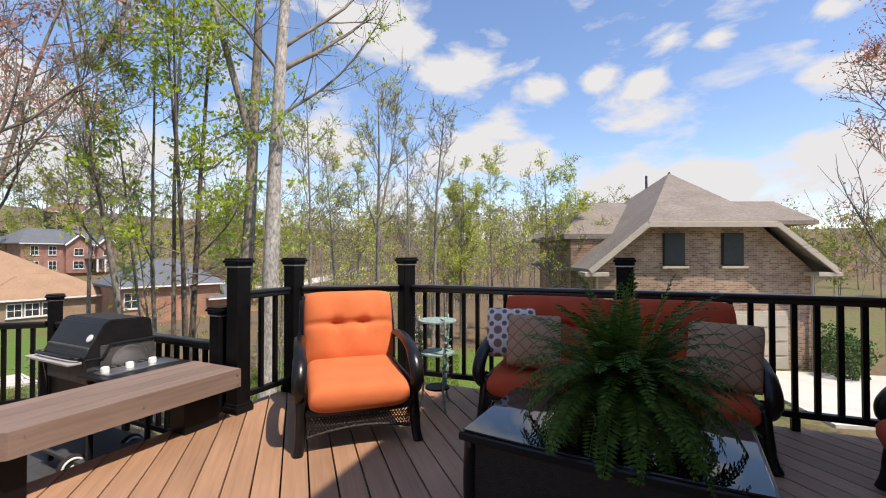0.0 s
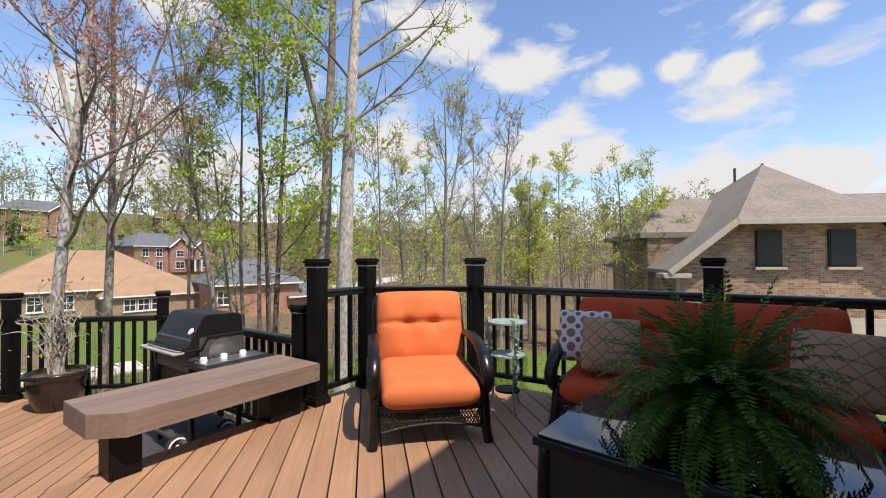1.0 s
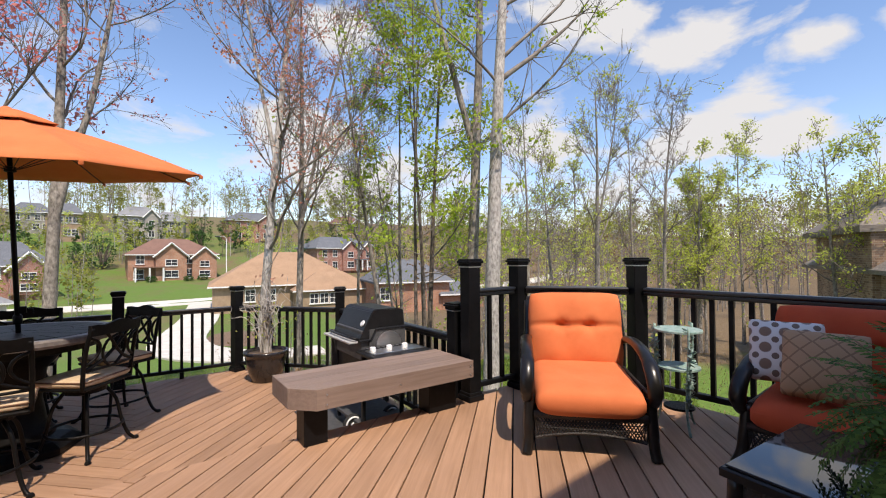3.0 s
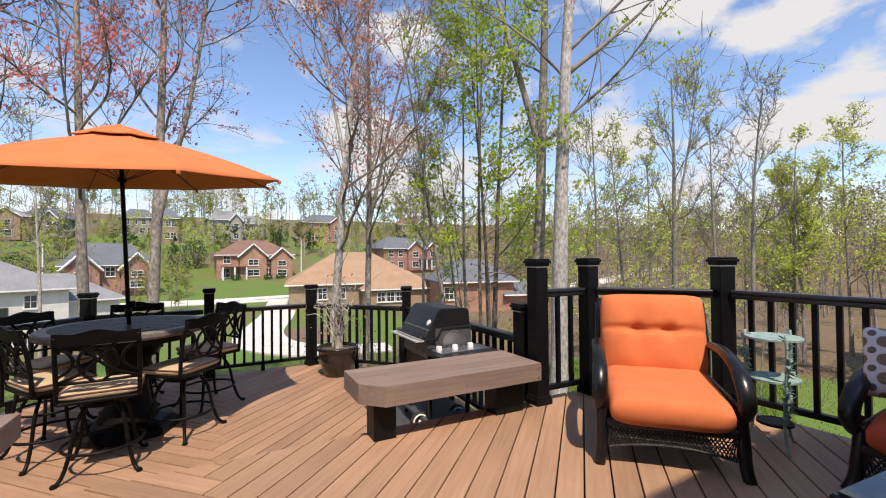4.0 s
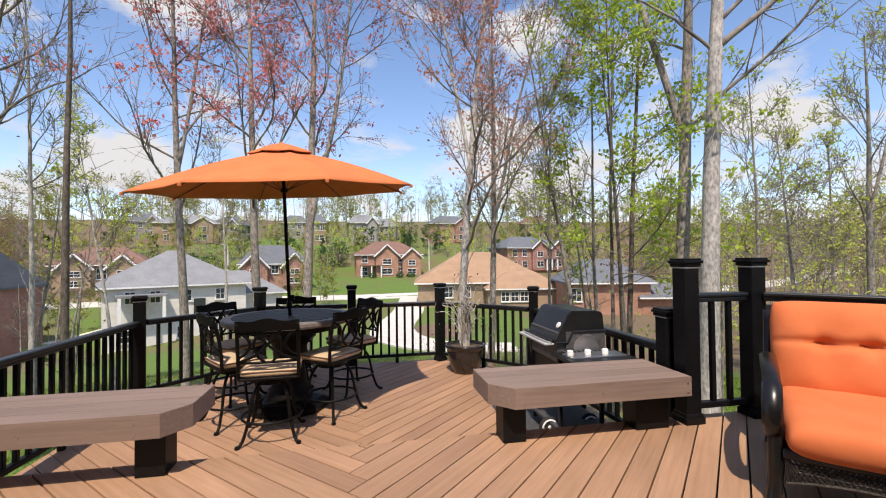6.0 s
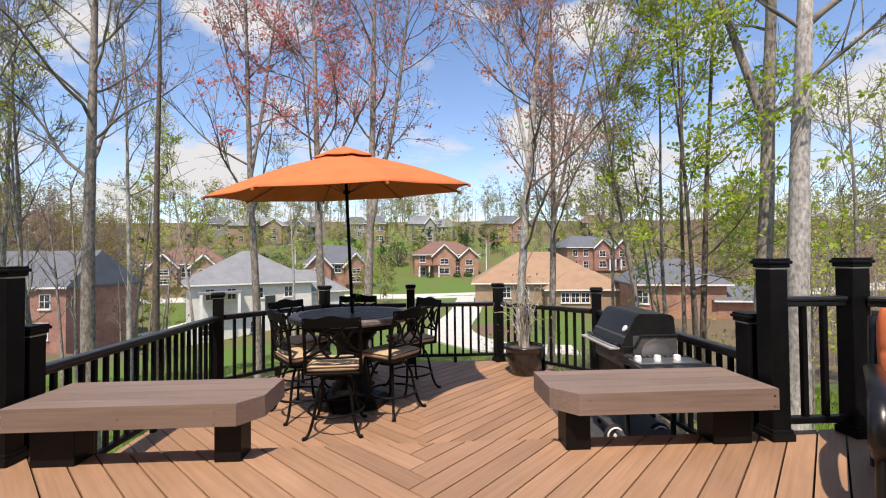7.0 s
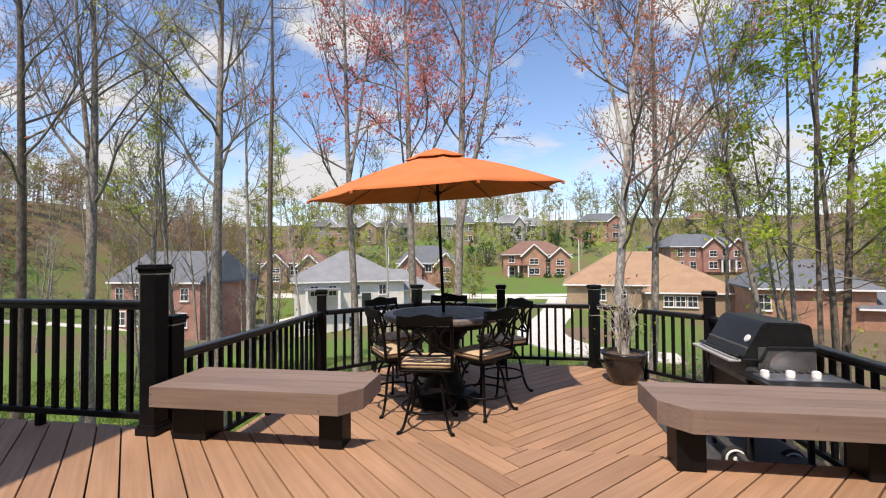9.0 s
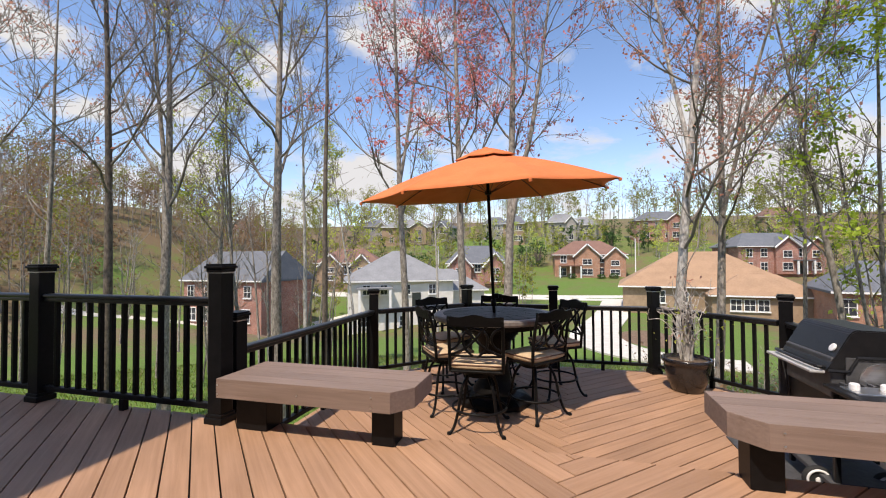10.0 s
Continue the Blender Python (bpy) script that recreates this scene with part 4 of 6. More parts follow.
def stool():
    """Swivel bar stool facing +y."""
    root = thing("bar_stool", "black cast metal swivel bar stool with a beige seat cushion", "stool", "stools round the bar table")
    for sx in (-1, 1):
        for sy in (-1, 1):
            part("leg", tube(smooth_line([(sx * 0.10, sy * 0.10, 0.52), (sx * 0.15, sy * 0.15, 0.40), (sx * 0.18, sy * 0.18, 0.2), (sx * 0.215, sy * 0.215, 0.06), (sx * 0.255, sy * 0.255, 0.0)], 4), 0.0145, 8), IRON, root, smooth=True)
            part("foot", lathe(((0.02, 0), (0.024, 0.01), (0.018, 0.025), (0.01, 0.03)), 8), IRON, root).matrix_basis = pose(sx * 0.255, sy * 0.255, 0)
    ring = [(0.265 * math.cos(a), 0.265 * math.sin(a), 0.20) for a in (2 * math.pi * k / 28 for k in range(29))]
    part("foot_ring", tube(ring, 0.012, 6), IRON, root, smooth=True)
    part("swivel", lathe(((0.12, 0.50), (0.15, 0.51), (0.15, 0.545), (0.06, 0.55), (0.06, 0.575), (0.05, 0.58)), 20), IRON, root)
    part("seat_pan", box((0, 0.0, 0.585), (0.50, 0.45, 0.03), 0.012), IRON, root)
    cu = part("seat_cushion", cushion(0.51, 0.46, 0.09, 16, (), 5.0), BEIGE, root, smooth=True)
    cu.matrix_basis = pose(0, 0.01, 0.63)
    part("piping", piping(0.508, 0.458, 0.007, 0.016, 0.04), BROWNEDGE, cu, "dark brown piping", True)
    W = 0.255
    for s in (-1, 1):
        part("back_post", tube(smooth_line([(s * (W - 0.005), -0.20, 0.58), (s * W, -0.215, 0.78), (s * W, -0.25, 0.98), (s * (W - 0.005), -0.285, 1.09)], 4), 0.0165, 8), IRON, root, smooth=True)

    def at_back(x, z):
        return (x, -0.19 - 0.10 * max(0, (z - 0.6) / 0.52) ** 1.3 - 0.03 * (1 - (x / W) ** 2), z)
    # deep crest rail with a shaped upper edge
    bm = bmesh.new()
    n = 20
    rows = []
    for k in range(n + 1):
        x = (-1 + 2 * k / n) * (W + 0.012)
        b = at_back(x, 1.06)
        u = abs(x) / W
        top = 1.122 + 0.014 * math.cos(u * math.pi * 1.6) - 0.012 * max(0, u - 0.85) / 0.15
        rows.append([bm.verts.new((x, b[1] - 0.011, 1.022)), bm.verts.new((x, b[1] - 0.018, top)), bm.verts.new((x, b[1] + 0.008, top)), bm.verts.new((x, b[1] + 0.014, 1.022))])
    for a, b in zip(rows, rows[1:]):
        for k in range(4):
            bm.faces.new((a[k], a[(k + 1) % 4], b[(k + 1) % 4], b[k]))
    bm.faces.new(rows[0][::-1])
    bm.faces.new(rows[-1])
    part("top_rail", bm, IRON, root)
    part("lower_rail", tube([at_back(W * f, 0.735) for f in (-1, -0.5, 0, 0.5, 1)], 0.012, 6), IRON, root, smooth=True)

    def curl(name, pts, r):
        part(name, tube(smooth_line([at_back(W * x, z) for x, z in pts], 5), r, 6), IRON, root, smooth=True)
    # interlaced ovals of the back
    for s in (-1, 1):
        curl("back_arc", [(-0.98 * s, 0.74), (-0.45 * s, 0.80), (-0.05 * s, 0.885), (0.25 * s, 0.975), (0.45 * s, 1.03)], 0.0135)
        curl("back_arc", [(0.98 * s, 0.78), (0.70 * s, 0.83), (0.58 * s, 0.90), (0.70 * s, 0.97), (0.98 * s, 1.01)], 0.0125)
        curl("back_arc", [(0.12 * s, 0.74), (0.36 * s, 0.80), (0.46 * s, 0.885), (0.36 * s, 0.965), (0.0, 1.005)], 0.0125)
    return root


first = stool()
SEATS = ((-0.735, 4.44, 3), (-0.23, 4.93, 52), (-0.03, 5.72, 124), (-0.80, 6.16, 181), (-1.42, 5.68, 235), (-1.19, 4.90, -56))
for i, (x, y, yaw) in enumerate(SEATS):
    m = pose(x, y, LOW, 0, 0, yaw)
    if i == 0:
        first.matrix_basis = m
    else:
        copy_thing(first, m)


def umbrella():
    """Eight-panel market umbrella with a vented top, leaning a little."""
    root = thing("patio_umbrella", "open orange canvas market umbrella over the bar table", "umbrella")
    H, R = 2.98, 1.40
    part("pole", tube([(0, 0, 0.02), (0, 0, H - 0.07)], 0.019, 12), IRON, root, smooth=True)
    bm = lathe(((0.026, 1.10), (0.032, 1.11), (0.032, 1.17), (0.024, 1.18)), 12)
    part("tilt_collar", bm, IRON, root, smooth=True)
    ck = part("crank", box((0.035, 0, 1.22), (0.05, 0.04, 0.06), 0.008), IRON, root)
    part("crank_handle", tube([(0.06, 0, 1.22), (0.10, 0, 1.22), (0.10, 0, 1.17)], 0.006, 6), IRON, ck)
    part("finial", lathe(((0.012, H - 0.077), (0.045, H - 0.062), (0.035, H - 0.047), (0.02, H - 0.037), (0.006, H - 0.033)), 12), CANVAS, root, smooth=True)

    def canopy(r0, r1, z0, z1, n, steps, sag, hem, yaw=0.0):
        b = bmesh.new()
        rows = []
        m = 8 * n
        for j in range(steps + 1):
            t = j / steps
            row = []
            for k in range(m):
                a = 2 * math.pi * k / m + yaw
                f = (k % n) / n
                mid = 1 - (2 * f - 1) ** 2
                ch = math.cos(math.pi / 8) / math.cos((f - 0.5) * math.pi / 4)
                r = (r0 + (r1 - r0) * t) * (ch + (1 - ch) * 0.1) * (1 - hem * mid * t * t)
                z = z0 + (z1 - z0) * (t ** 1.36) - sag * mid * math.sin(math.pi * min(1, t * 1.05))
                row.append(b.verts.new((r * math.cos(a), r * math.sin(a), z)))
            rows.append(row)
        for p, q in zip(rows, rows[1:]):
            for k in range(m):
                b.faces.new((p[k], p[(k + 1) % m], q[(k + 1) % m], q[k]))
        return b
    cp = part("canopy", canopy(0.16, R * 1.05, H - 0.16, H - 0.575, 8, 12, 0.03, 0.065, math.pi / 8), CANVAS, root, "orange canvas with eight panels", True)
    so = cp.modifiers.new("thick", "SOLIDIFY")
    so.thickness = 0.003
    vt = part("vent", canopy(0.02, 0.37, H - 0.052, H - 0.168, 8, 6, -0.008, 0.12, math.pi / 8), CANVAS, root, "scalloped vent cap", True)
    so = vt.modifiers.new("thick", "SOLIDIFY")
    so.thickness = 0.003
    for k in range(8):
        a = 2 * math.pi * (k + 0.5) / 8
        c, s = math.cos(a), math.sin(a)
        rib = part("rib", tube([(c * r, s * r, z) for r, z in ((0.05, H - 0.17), (0.5, H - 0.262), (1.0, H - 0.415), (R * 1.04, H - 0.592))], 0.006, 6), RIB, root)
        part("strut", tube([(c * 0.04, s * 0.04, H - 0.56), (c * 0.6, s * 0.6, H - 0.315)], 0.0045, 6), RIB, rib)
        part("rib_cap", box((c * R * 1.045, s * R * 1.045, H - 0.592), (0.03, 0.03, 0.03), 0.006), CANVAS, root)
    tip = Matrix.Translation((0, 0, H - 0.3)) @ Matrix.Rotation(radians(1.8), 4, "X") @ Matrix.Rotation(radians(-0.8), 4, "Y") @ Matrix.Translation((0, 0, 0.3 - H))
    for o in root.children:
        if o.name.split(".")[0] in ("canopy", "vent", "rib", "rib_cap", "finial"):
            o.matrix_basis = tip
    part("hub", lathe(((0.026, H - 0.585), (0.04, H - 0.58), (0.04, H - 0.54), (0.024, H - 0.535)), 12), IRON, root)
    root.matrix_basis = pose(TX + 0.035, TY + 0.056, LOW, 3.1, -1.9, 0)


umbrella()


# ---- grill ----
def grill():
    root = thing("gas_grill", "black gas grill with a closed hood behind the bench", "grill")
    yn, yf, xf, xb = 3.70, 4.32, 1.77, 2.25

    def wedge(prof, y0, y1):
        bm = bmesh.new()
        a = [bm.verts.new((x, y0, z)) for x, z in prof]
        b = [bm.verts.new((x, y1, z)) for x, z in prof]
        n = len(prof)
        for k in range(n):
            bm.faces.new((a[k], a[(k + 1) % n], b[(k + 1) % n], b[k]))
        bm.faces.new(a[::-1])
        bm.faces.new(b)
        bmesh.ops.bevel(bm, geom=bm.edges[:], offset=0.008, segments=2, affect="EDGES")
        return bm
    hood = part("hood", wedge(((xf, 0.465), (xf + 0.015, 0.50), (xf + 0.135, 0.72), (xf + 0.17, 0.742), (xb - 0.06, 0.735), (xb - 0.015, 0.715), (xb, 0.56), (xf + 0.16, 0.56), (xf + 0.11, 0.465)), yn, yf), GRILLBLACK, root, "black enamel hood")
    part("thermometer", lathe(((0.03, 0), (0.03, 0.008), (0.024, 0.012)), 16), WHITEPL, hood).matrix_basis = pose(xf + 0.072, yn + 0.07, 0.61, 0, -61, 0)
    part("hood_handle", tube(smooth_line([(xf + 0.0, yn + 0.03, 0.485), (xf - 0.05, yn + 0.06, 0.49), (xf - 0.05, yf - 0.06, 0.49), (xf + 0.0, yf - 0.03, 0.485)], 4), 0.012, 8), GRILLBLACK, hood)
    part("hood_rim", tube([(xf + 0.0, yn - 0.012, 0.468), (xf + 0.115, yn - 0.012, 0.468), (xf + 0.165, yn - 0.012, 0.56), (xb, yn - 0.012, 0.56)], 0.012, 8), GRILLBLACK, hood)
    part("firebox", box(((xf + xb) / 2 + 0.01, (yn + yf) / 2, 0.42), (xb - xf - 0.03, yf - yn - 0.02, 0.27), 0.01), GREYPL, root)
    part("front_shelf", box((xf - 0.045, (yn + yf) / 2 + 0.03, 0.452), (0.09, yf - yn + 0.02, 0.02), 0.006), LIGHTPL, root, "pale grey front ledge")
    sh = part("side_shelf", box(((xf + xb) / 2 + 0.02, yn - 0.215, 0.375), (0.60, 0.40, 0.03), 0.008), GRILLBLACK, root)
    part("shelf_panel", box(((xf + xb) / 2 + 0.02, yn - 0.20, 0.394), (0.50, 0.18, 0.012), 0.003), STEEL, root)
    for k in range(3):
        kn = part("knob", lathe(((0.026, 0), (0.028, 0.01), (0.026, 0.036), (0.02, 0.042)), 14), WHITEPL, root, "white control knob")
        kn.matrix_basis = pose(xf + 0.04 + 0.16 * k, yn - 0.20, 0.400)
    for x in np.linspace(xf + 0.06, xb - 0.02, 9):
        part("shelf_slat", box((x, yn - 0.06, 0.396), (0.02, 0.07, 0.012), 0.002), GREYPL, root)
    part("end_plate", box((xf + 0.29, yn - 0.004, 0.47), (0.38, 0.012, 0.18), 0.004), GREYPL, root)
    part("end_arch", lathe(((0.13, 0), (0.13, 0.008), (0.10, 0.012), (0.02, 0.013)), 28), STEEL, root, "bright steel arch on the grill end").matrix_basis = pose(xf + 0.30, yn - 0.009, 0.415, 90, 0, 0) @ Matrix.Diagonal((1, 0.9, 1, 1))
    part("folded_shelf", box((xf + 0.20, yf + 0.03, 0.30), (0.42, 0.025, 0.36), 0.008), GREYPL, root)
    part("cart_panel", box(((xf + xb) / 2, (yn + yf) / 2, 0.13), (xb - xf - 0.08, yf - yn - 0.06, 0.34), 0.01), GRILLBLACK, root)
    for x in (xf + 0.05, xb - 0.03):
        for y in (yn + 0.02, yf - 0.02):
            part("cart_leg", box((x, y, -0.04), (0.035, 0.035, 0.70), 0.005), GRILLBLACK, root)
    part("bottom_shelf", box(((xf + xb) / 2, (yn + yf) / 2, -0.29), (xb - xf, yf - yn, 0.03), 0.006), GREYPL, root)
    for x in (xf + 0.06, xb - 0.02):
        wh = part("wheel", lathe(((0.05, -0.02), (0.085, -0.022), (0.095, 0), (0.085, 0.022), (0.05, 0.02)), 24), RUBBER, root, smooth=True)
        wh.matrix_basis = pose(x - 0.06, yn + 0.15, LOW + 0.096, 90, 0, 0)
        rim = [(0.068 * math.cos(a), 0.068 * math.sin(a), 0.024) for a in (2 * math.pi * k / 24 for k in range(25))]
        part("white_wall", tube(rim, 0.009, 6), WHITEPL, wh, "white wheel ring", True)
        part("hub", lathe(((0.022, 0.0), (0.022, 0.028), (0.012, 0.032)), 12), WHITEPL, wh)
    return root


grill()
mat_ob = part("grill_mat", add_prism(bmesh.new(), [(1.50, 3.55), (2.36, 3.55), (2.36, 4.75), (1.50, 4.75)], LOW + 0.004, LOW + 0.012, 0.003), GREYPL, None, "grey rubber mat on the lower deck under the grill")
tagged(mat_ob, "", "mat")


def potted_tree():
    rng = np.random.default_rng(8)
    root = thing("planter", "dark glazed round planter with a bare shrub and trailing stems", "planter")
    part("pot", lathe(((0.16, 0), (0.185, 0.01), (0.235, 0.16), (0.262, 0.30), (0.258, 0.345), (0.285, 0.355), (0.29, 0.40), (0.27, 0.405), (0.25, 0.36)), 32), GLAZE, root, smooth=True)
    part("soil", lathe(((0.25, 0.33), (0.252, 0.36), (0.1, 0.375), (0.02, 0.38)), 20), SOIL, root, smooth=True)
    bm = bmesh.new()
    for k in range(34):
        a = rng.uniform(0, 2 * math.pi)
        up = rng.uniform(0.35, 0.95)
        r = rng.uniform(0.1, 0.42)
        p0 = Vector((0.06 * math.cos(a * 3), 0.06 * math.sin(a * 3), 0.36))
        pts = [p0, p0 + Vector((r * 0.15 * math.cos(a), r * 0.15 * math.sin(a), up * 0.5)), p0 + Vector((r * 0.55 * math.cos(a), r * 0.55 * math.sin(a), up * 0.9)), p0 + Vector((r * math.cos(a), r * math.sin(a), up * rng.uniform(0.75, 1.05)))]
        rad = rng.uniform(0.006, 0.014)
        ln = smooth_line(pts, 4)
        add_tube(bm, ln, [rad * (1 - 0.75 * i / (len(ln) - 1)) for i in range(len(ln))], 5)
        for j in range(3):
            q = ln[rng.integers(5, len(ln))]
            e = q + Vector(rng.normal(0, 0.09, 3)) + Vector((0, 0, 0.05))
            add_tube(bm, [q, (q + e) / 2 + Vector(rng.normal(0, 0.012, 3)), e], [0.005, 0.004, 0.002], 4)
    part("shrub_wood", bm, BARK_PALE, root, "bare pale stems")
    V, F = [], []
    for k in range(60):
        c = Vector((rng.normal(0, 0.2), rng.normal(0, 0.2), rng.uniform(0.55, 1.1)))
        t = Vector(rng.normal(0, 1, 3)).normalized() * 0.03
        u = t.cross(Vector((0.2, 0.4, 1))).normalized() * 0.012
        b = len(V)
        V += [(c - t)[:], (c + u)[:], (c + t)[:], (c - u)[:]]
        F.append((b, b + 1, b + 2, b + 3))
    mesh_of("leaves", V, F, LEAF_YELLOW, root)
    root.matrix_basis = pose(1.56, 6.22, LOW)


potted_tree()


# ---- houses ----
def window(parent, x, y, z, w, h, frame_mat=None, shutters=False, glass=None):
    """A window on a front that faces -y: frame, pane, sill."""
    fr = part("window", box((x, y - 0.03, z), (w + 0.16, 0.10, h + 0.16), 0.01), frame_mat or WHITE, parent)
    part("pane", box((x, y - 0.088, z), (w, 0.02, h)), glass or PANE, fr)
    part("mullion", box((x, y - 0.10, z), (0.05, 0.02, h)), frame_mat or WHITE, fr)
    part("mullion", box((x, y - 0.10, z), (w, 0.02, 0.05)), frame_mat or WHITE, fr)
    part("sill", box((x, y - 0.06, z - h / 2 - 0.13), (w + 0.3, 0.2, 0.1)), frame_mat or WHITE, fr)
    return fr


def hip_roof(w, d, h, over, ridge):
    """A hip roof with thick eaves; ridge is the share of the width it keeps."""
    bm = bmesh.new()
    a, b, r = w / 2 + over, d / 2 + over, w / 2 * ridge
    lo = [bm.verts.new((x, y, -0.22)) for x, y in ((-a, -b), (a, -b), (a, b), (-a, b))]
    ev = [bm.verts.new((x, y, 0)) for x, y in ((-a, -b), (a, -b), (a, b), (-a, b))]
    t = [bm.verts.new((-r, 0, h)), bm.verts.new((r, 0, h))]
    bm.faces.new(lo[::-1])
    for k in range(4):
        bm.faces.new((lo[k], lo[(k + 1) % 4], ev[(k + 1) % 4], ev[k]))
    bm.faces.new((ev[0], ev[1], t[1], t[0]))
    bm.faces.new((ev[2], ev[3], t[0], t[1]))
    bm.faces.new((ev[1], ev[2], t[1]))
    bm.faces.new((ev[3], ev[0], t[0]))
    return bm


def gable(parent, x, w, h0, rise, depth, d, wallmat, roofmat, trim, win=True):
    """A projecting front gable with its own little roof and bargeboards."""
    y0 = -d / 2 - depth
    bm = bmesh.new()
    pr = [(x - w / 2, 0), (x + w / 2, 0), (x + w / 2, h0), (x, h0 + rise), (x - w / 2, h0)]
    f = [bm.verts.new((px, y0, pz)) for px, pz in pr]
    g = [bm.verts.new((px, -d / 2 + 2.5, pz)) for px, pz in pr]
    for k in range(5):
        bm.faces.new((f[k], f[(k + 1) % 5], g[(k + 1) % 5], g[k]))
    bm.faces.new(f[::-1])
    bm.faces.new(g)
    gb = part("gable", bm, wallmat, parent)
    bm = bmesh.new()
    for s in (-1, 1):
        ex, ez = x + s * (w / 2 + 0.45), h0 - 0.45 * rise / (w / 2)
        q = [bm.verts.new(c) for c in ((x, y0 - 0.4, h0 + rise + 0.08), (ex, y0 - 0.4, ez + 0.08), (ex, -d / 2 + 2.9, ez + 0.08), (x, -d / 2 + 2.9, h0 + rise + 0.08))]
        r = [bm.verts.new(v.co + Vector((0, 0, 0.2))) for v in q]
        bm.faces.new(q[::-1])
        bm.faces.new(r)
        for k in range(4):
            bm.faces.new((q[k], q[(k + 1) % 4], r[(k + 1) % 4], r[k]))
    part("gable_roof", bm, roofmat, parent)
    bm = bmesh.new()
    for s in (-1, 1):
        ex, ez = x + s * (w / 2 + 0.45), h0 - 0.45 * rise / (w / 2)
        add_tube(bm, [(x, y0 - 0.42, h0 + rise + 0.05), (ex, y0 - 0.42, ez + 0.05)], 0.16, 4)
    part("bargeboard", bm, trim, parent)
    if win:
        window(gb, x, y0, h0 * 0.72, w * 0.36, h0 * 0.22)
        window(gb, x, y0, h0 * 0.28, w * 0.42, h0 * 0.24)


def house(label, x, y, z, yaw, w, d, h, rh, wallmat, roofmat, gables=(), wins=(), over=0.5, ridge=0.45, trim=None, chimney=None, door=None, porch=False):
    root = thing("house", label, "house", "houses in the valley")
    part("wall", box((0, 0, h / 2 - 2.0), (w, d, h + 4.0)), wallmat, root)
    rf = part("roof", hip_roof(w, d, rh, over, ridge), roofmat, root)
    rf.matrix_basis = pose(0, 0, h + 0.05)
    part("gutter", box((0, -d / 2 - over - 0.02, h - 0.06), (w + 2 * over, 0.12, 0.16)), trim or WHITE, root)
    for g in gables:
        gable(root, *g, d, wallmat, roofmat, trim or WHITE)
    for wx, wz, ww, wh in wins:
        window(root, wx, -d / 2, wz, ww, wh)
    if door is not None:
        part("door", box((door, -d / 2 - 0.04, 1.05), (1.1, 0.1, 2.1), 0.02), SHUTTER, root)
    if chimney:
        ch = part("chimney", box((chimney[0], chimney[1], h + rh * 0.7), (0.9, 0.7, rh * 1.2)), wallmat, root)
        part("chimney_cap", box((chimney[0], chimney[1], h + rh * 1.32), (1.1, 0.9, 0.12)), CREAM, ch)
    if porch:
        po = part("porch_roof", box((porch[0], -d / 2 - 0.9, 2.75), (porch[1], 1.9, 0.22)), roofmat, root)
        for s in (-1, 0, 1):
            part("column", box((porch[0] + s * (porch[1] / 2 - 0.3), -d / 2 - 1.7, 1.32), (0.28, 0.28, 2.64)), WHITE, po)
    root.matrix_basis = pose(x, y, z, 0, 0, yaw)
    return root


def row(xs, z, w, h):
    return [(x, z, w, h) for x in xs]


house("white-walled house with a pale grey hip roof", -21.5, 55, -5.0, 28, 13.0, 11.5, 3.6, 3.7, WHITEWALL, PALEROOF, wins=row((-4.3, -2.2, 0.6, 3.8), 2.5, 0.8, 1.1) + row((-3.4, 2.8), 0.5, 0.9, 1.0) + row((-4.6, 0.2, 3.6), -1.3, 0.9, 1.1), ridge=0.08, door=1.8, porch=(-3.4, 4.2))
house("pale grey hip-roofed garage wing of the white house", -15.6, 58.5, -5.3, 28, 8.5, 9, 2.5, 2.6, WHITEWALL, PALEROOF, ridge=0.25)
house("red brick two-storey house with a grey roof", -37.6, 46, -6.5, -4, 11.6, 9, 5.4, 3.4, BRICK_RED, SLATEROOF, wins=row((-4.6, -1.9, 1.2, 3.9), 4.1, 0.9, 1.2) + row((-4.4, -2.6, 1.0, 3.6), 1.4, 1.1, 1.4), ridge=0.93, over=0.35)
house("brick two-storey house with a brown roof and front gables", 6.0, 106, -3.2, 3, 15, 11, 5.2, 3.2, BRICK_ORG, BROWNROOF, gables=((-0.6, 5.2, 5.0, 2.4, 0.9), (5.2, 4.4, 4.6, 2.0, 0.7)), wins=row((-5.6, 2.4), 4.2, 1.2, 1.5) + row((-5.8, 2.5), 1.4, 1.5, 1.7), door=-2.7, porch=(-4.2, 5.0), ridge=0.4)
house("red brick house with a blue-grey roof and white gables", 41.8, 106, -2.2, 10, 16, 10, 5.6, 2.9, BRICK_RED, SLATEROOF, gables=((0.8, 4.2, 5.6, 1.8, 0.7), (6.1, 3.6, 5.6, 1.6, 0.7)), wins=row((-6, -3.2, 3.4), 4.3, 1.1, 1.5) + row((-6, -3.2), 1.5, 1.2, 1.6), door=3.4, porch=(3.6, 3.6), ridge=0.55)
house("low house with a broad tan hip roof", 16.4, 60, -5.6, -8, 17, 11, 3.5, 4.0, TANWALL, TANROOF, wins=row((-4.5, -2.2), 2.3, 1.0, 1.3) + row((2.2, 3.6, 5.0), 2.3, 1.0, 1.3), ridge=0.30)
house("lower wing of the tan-roofed house with a row of windows", 20.8, 54.6, -5.7, -8, 9.5, 6, 2.9, 2.1, TANWALL, TANROOF, wins=row((-2.6, -1.4, -0.2), 1.9, 0.9, 1.1), ridge=0.35, over=0.4)
house("orange brick house with a slate-grey hip roof", 27.6, 47, -5.4, -14, 8.6, 9, 3.7, 2.5, BRICK_ORG, SLATEROOF, wins=row((-3.6,), 2.4, 1.0, 1.3), ridge=0.4)
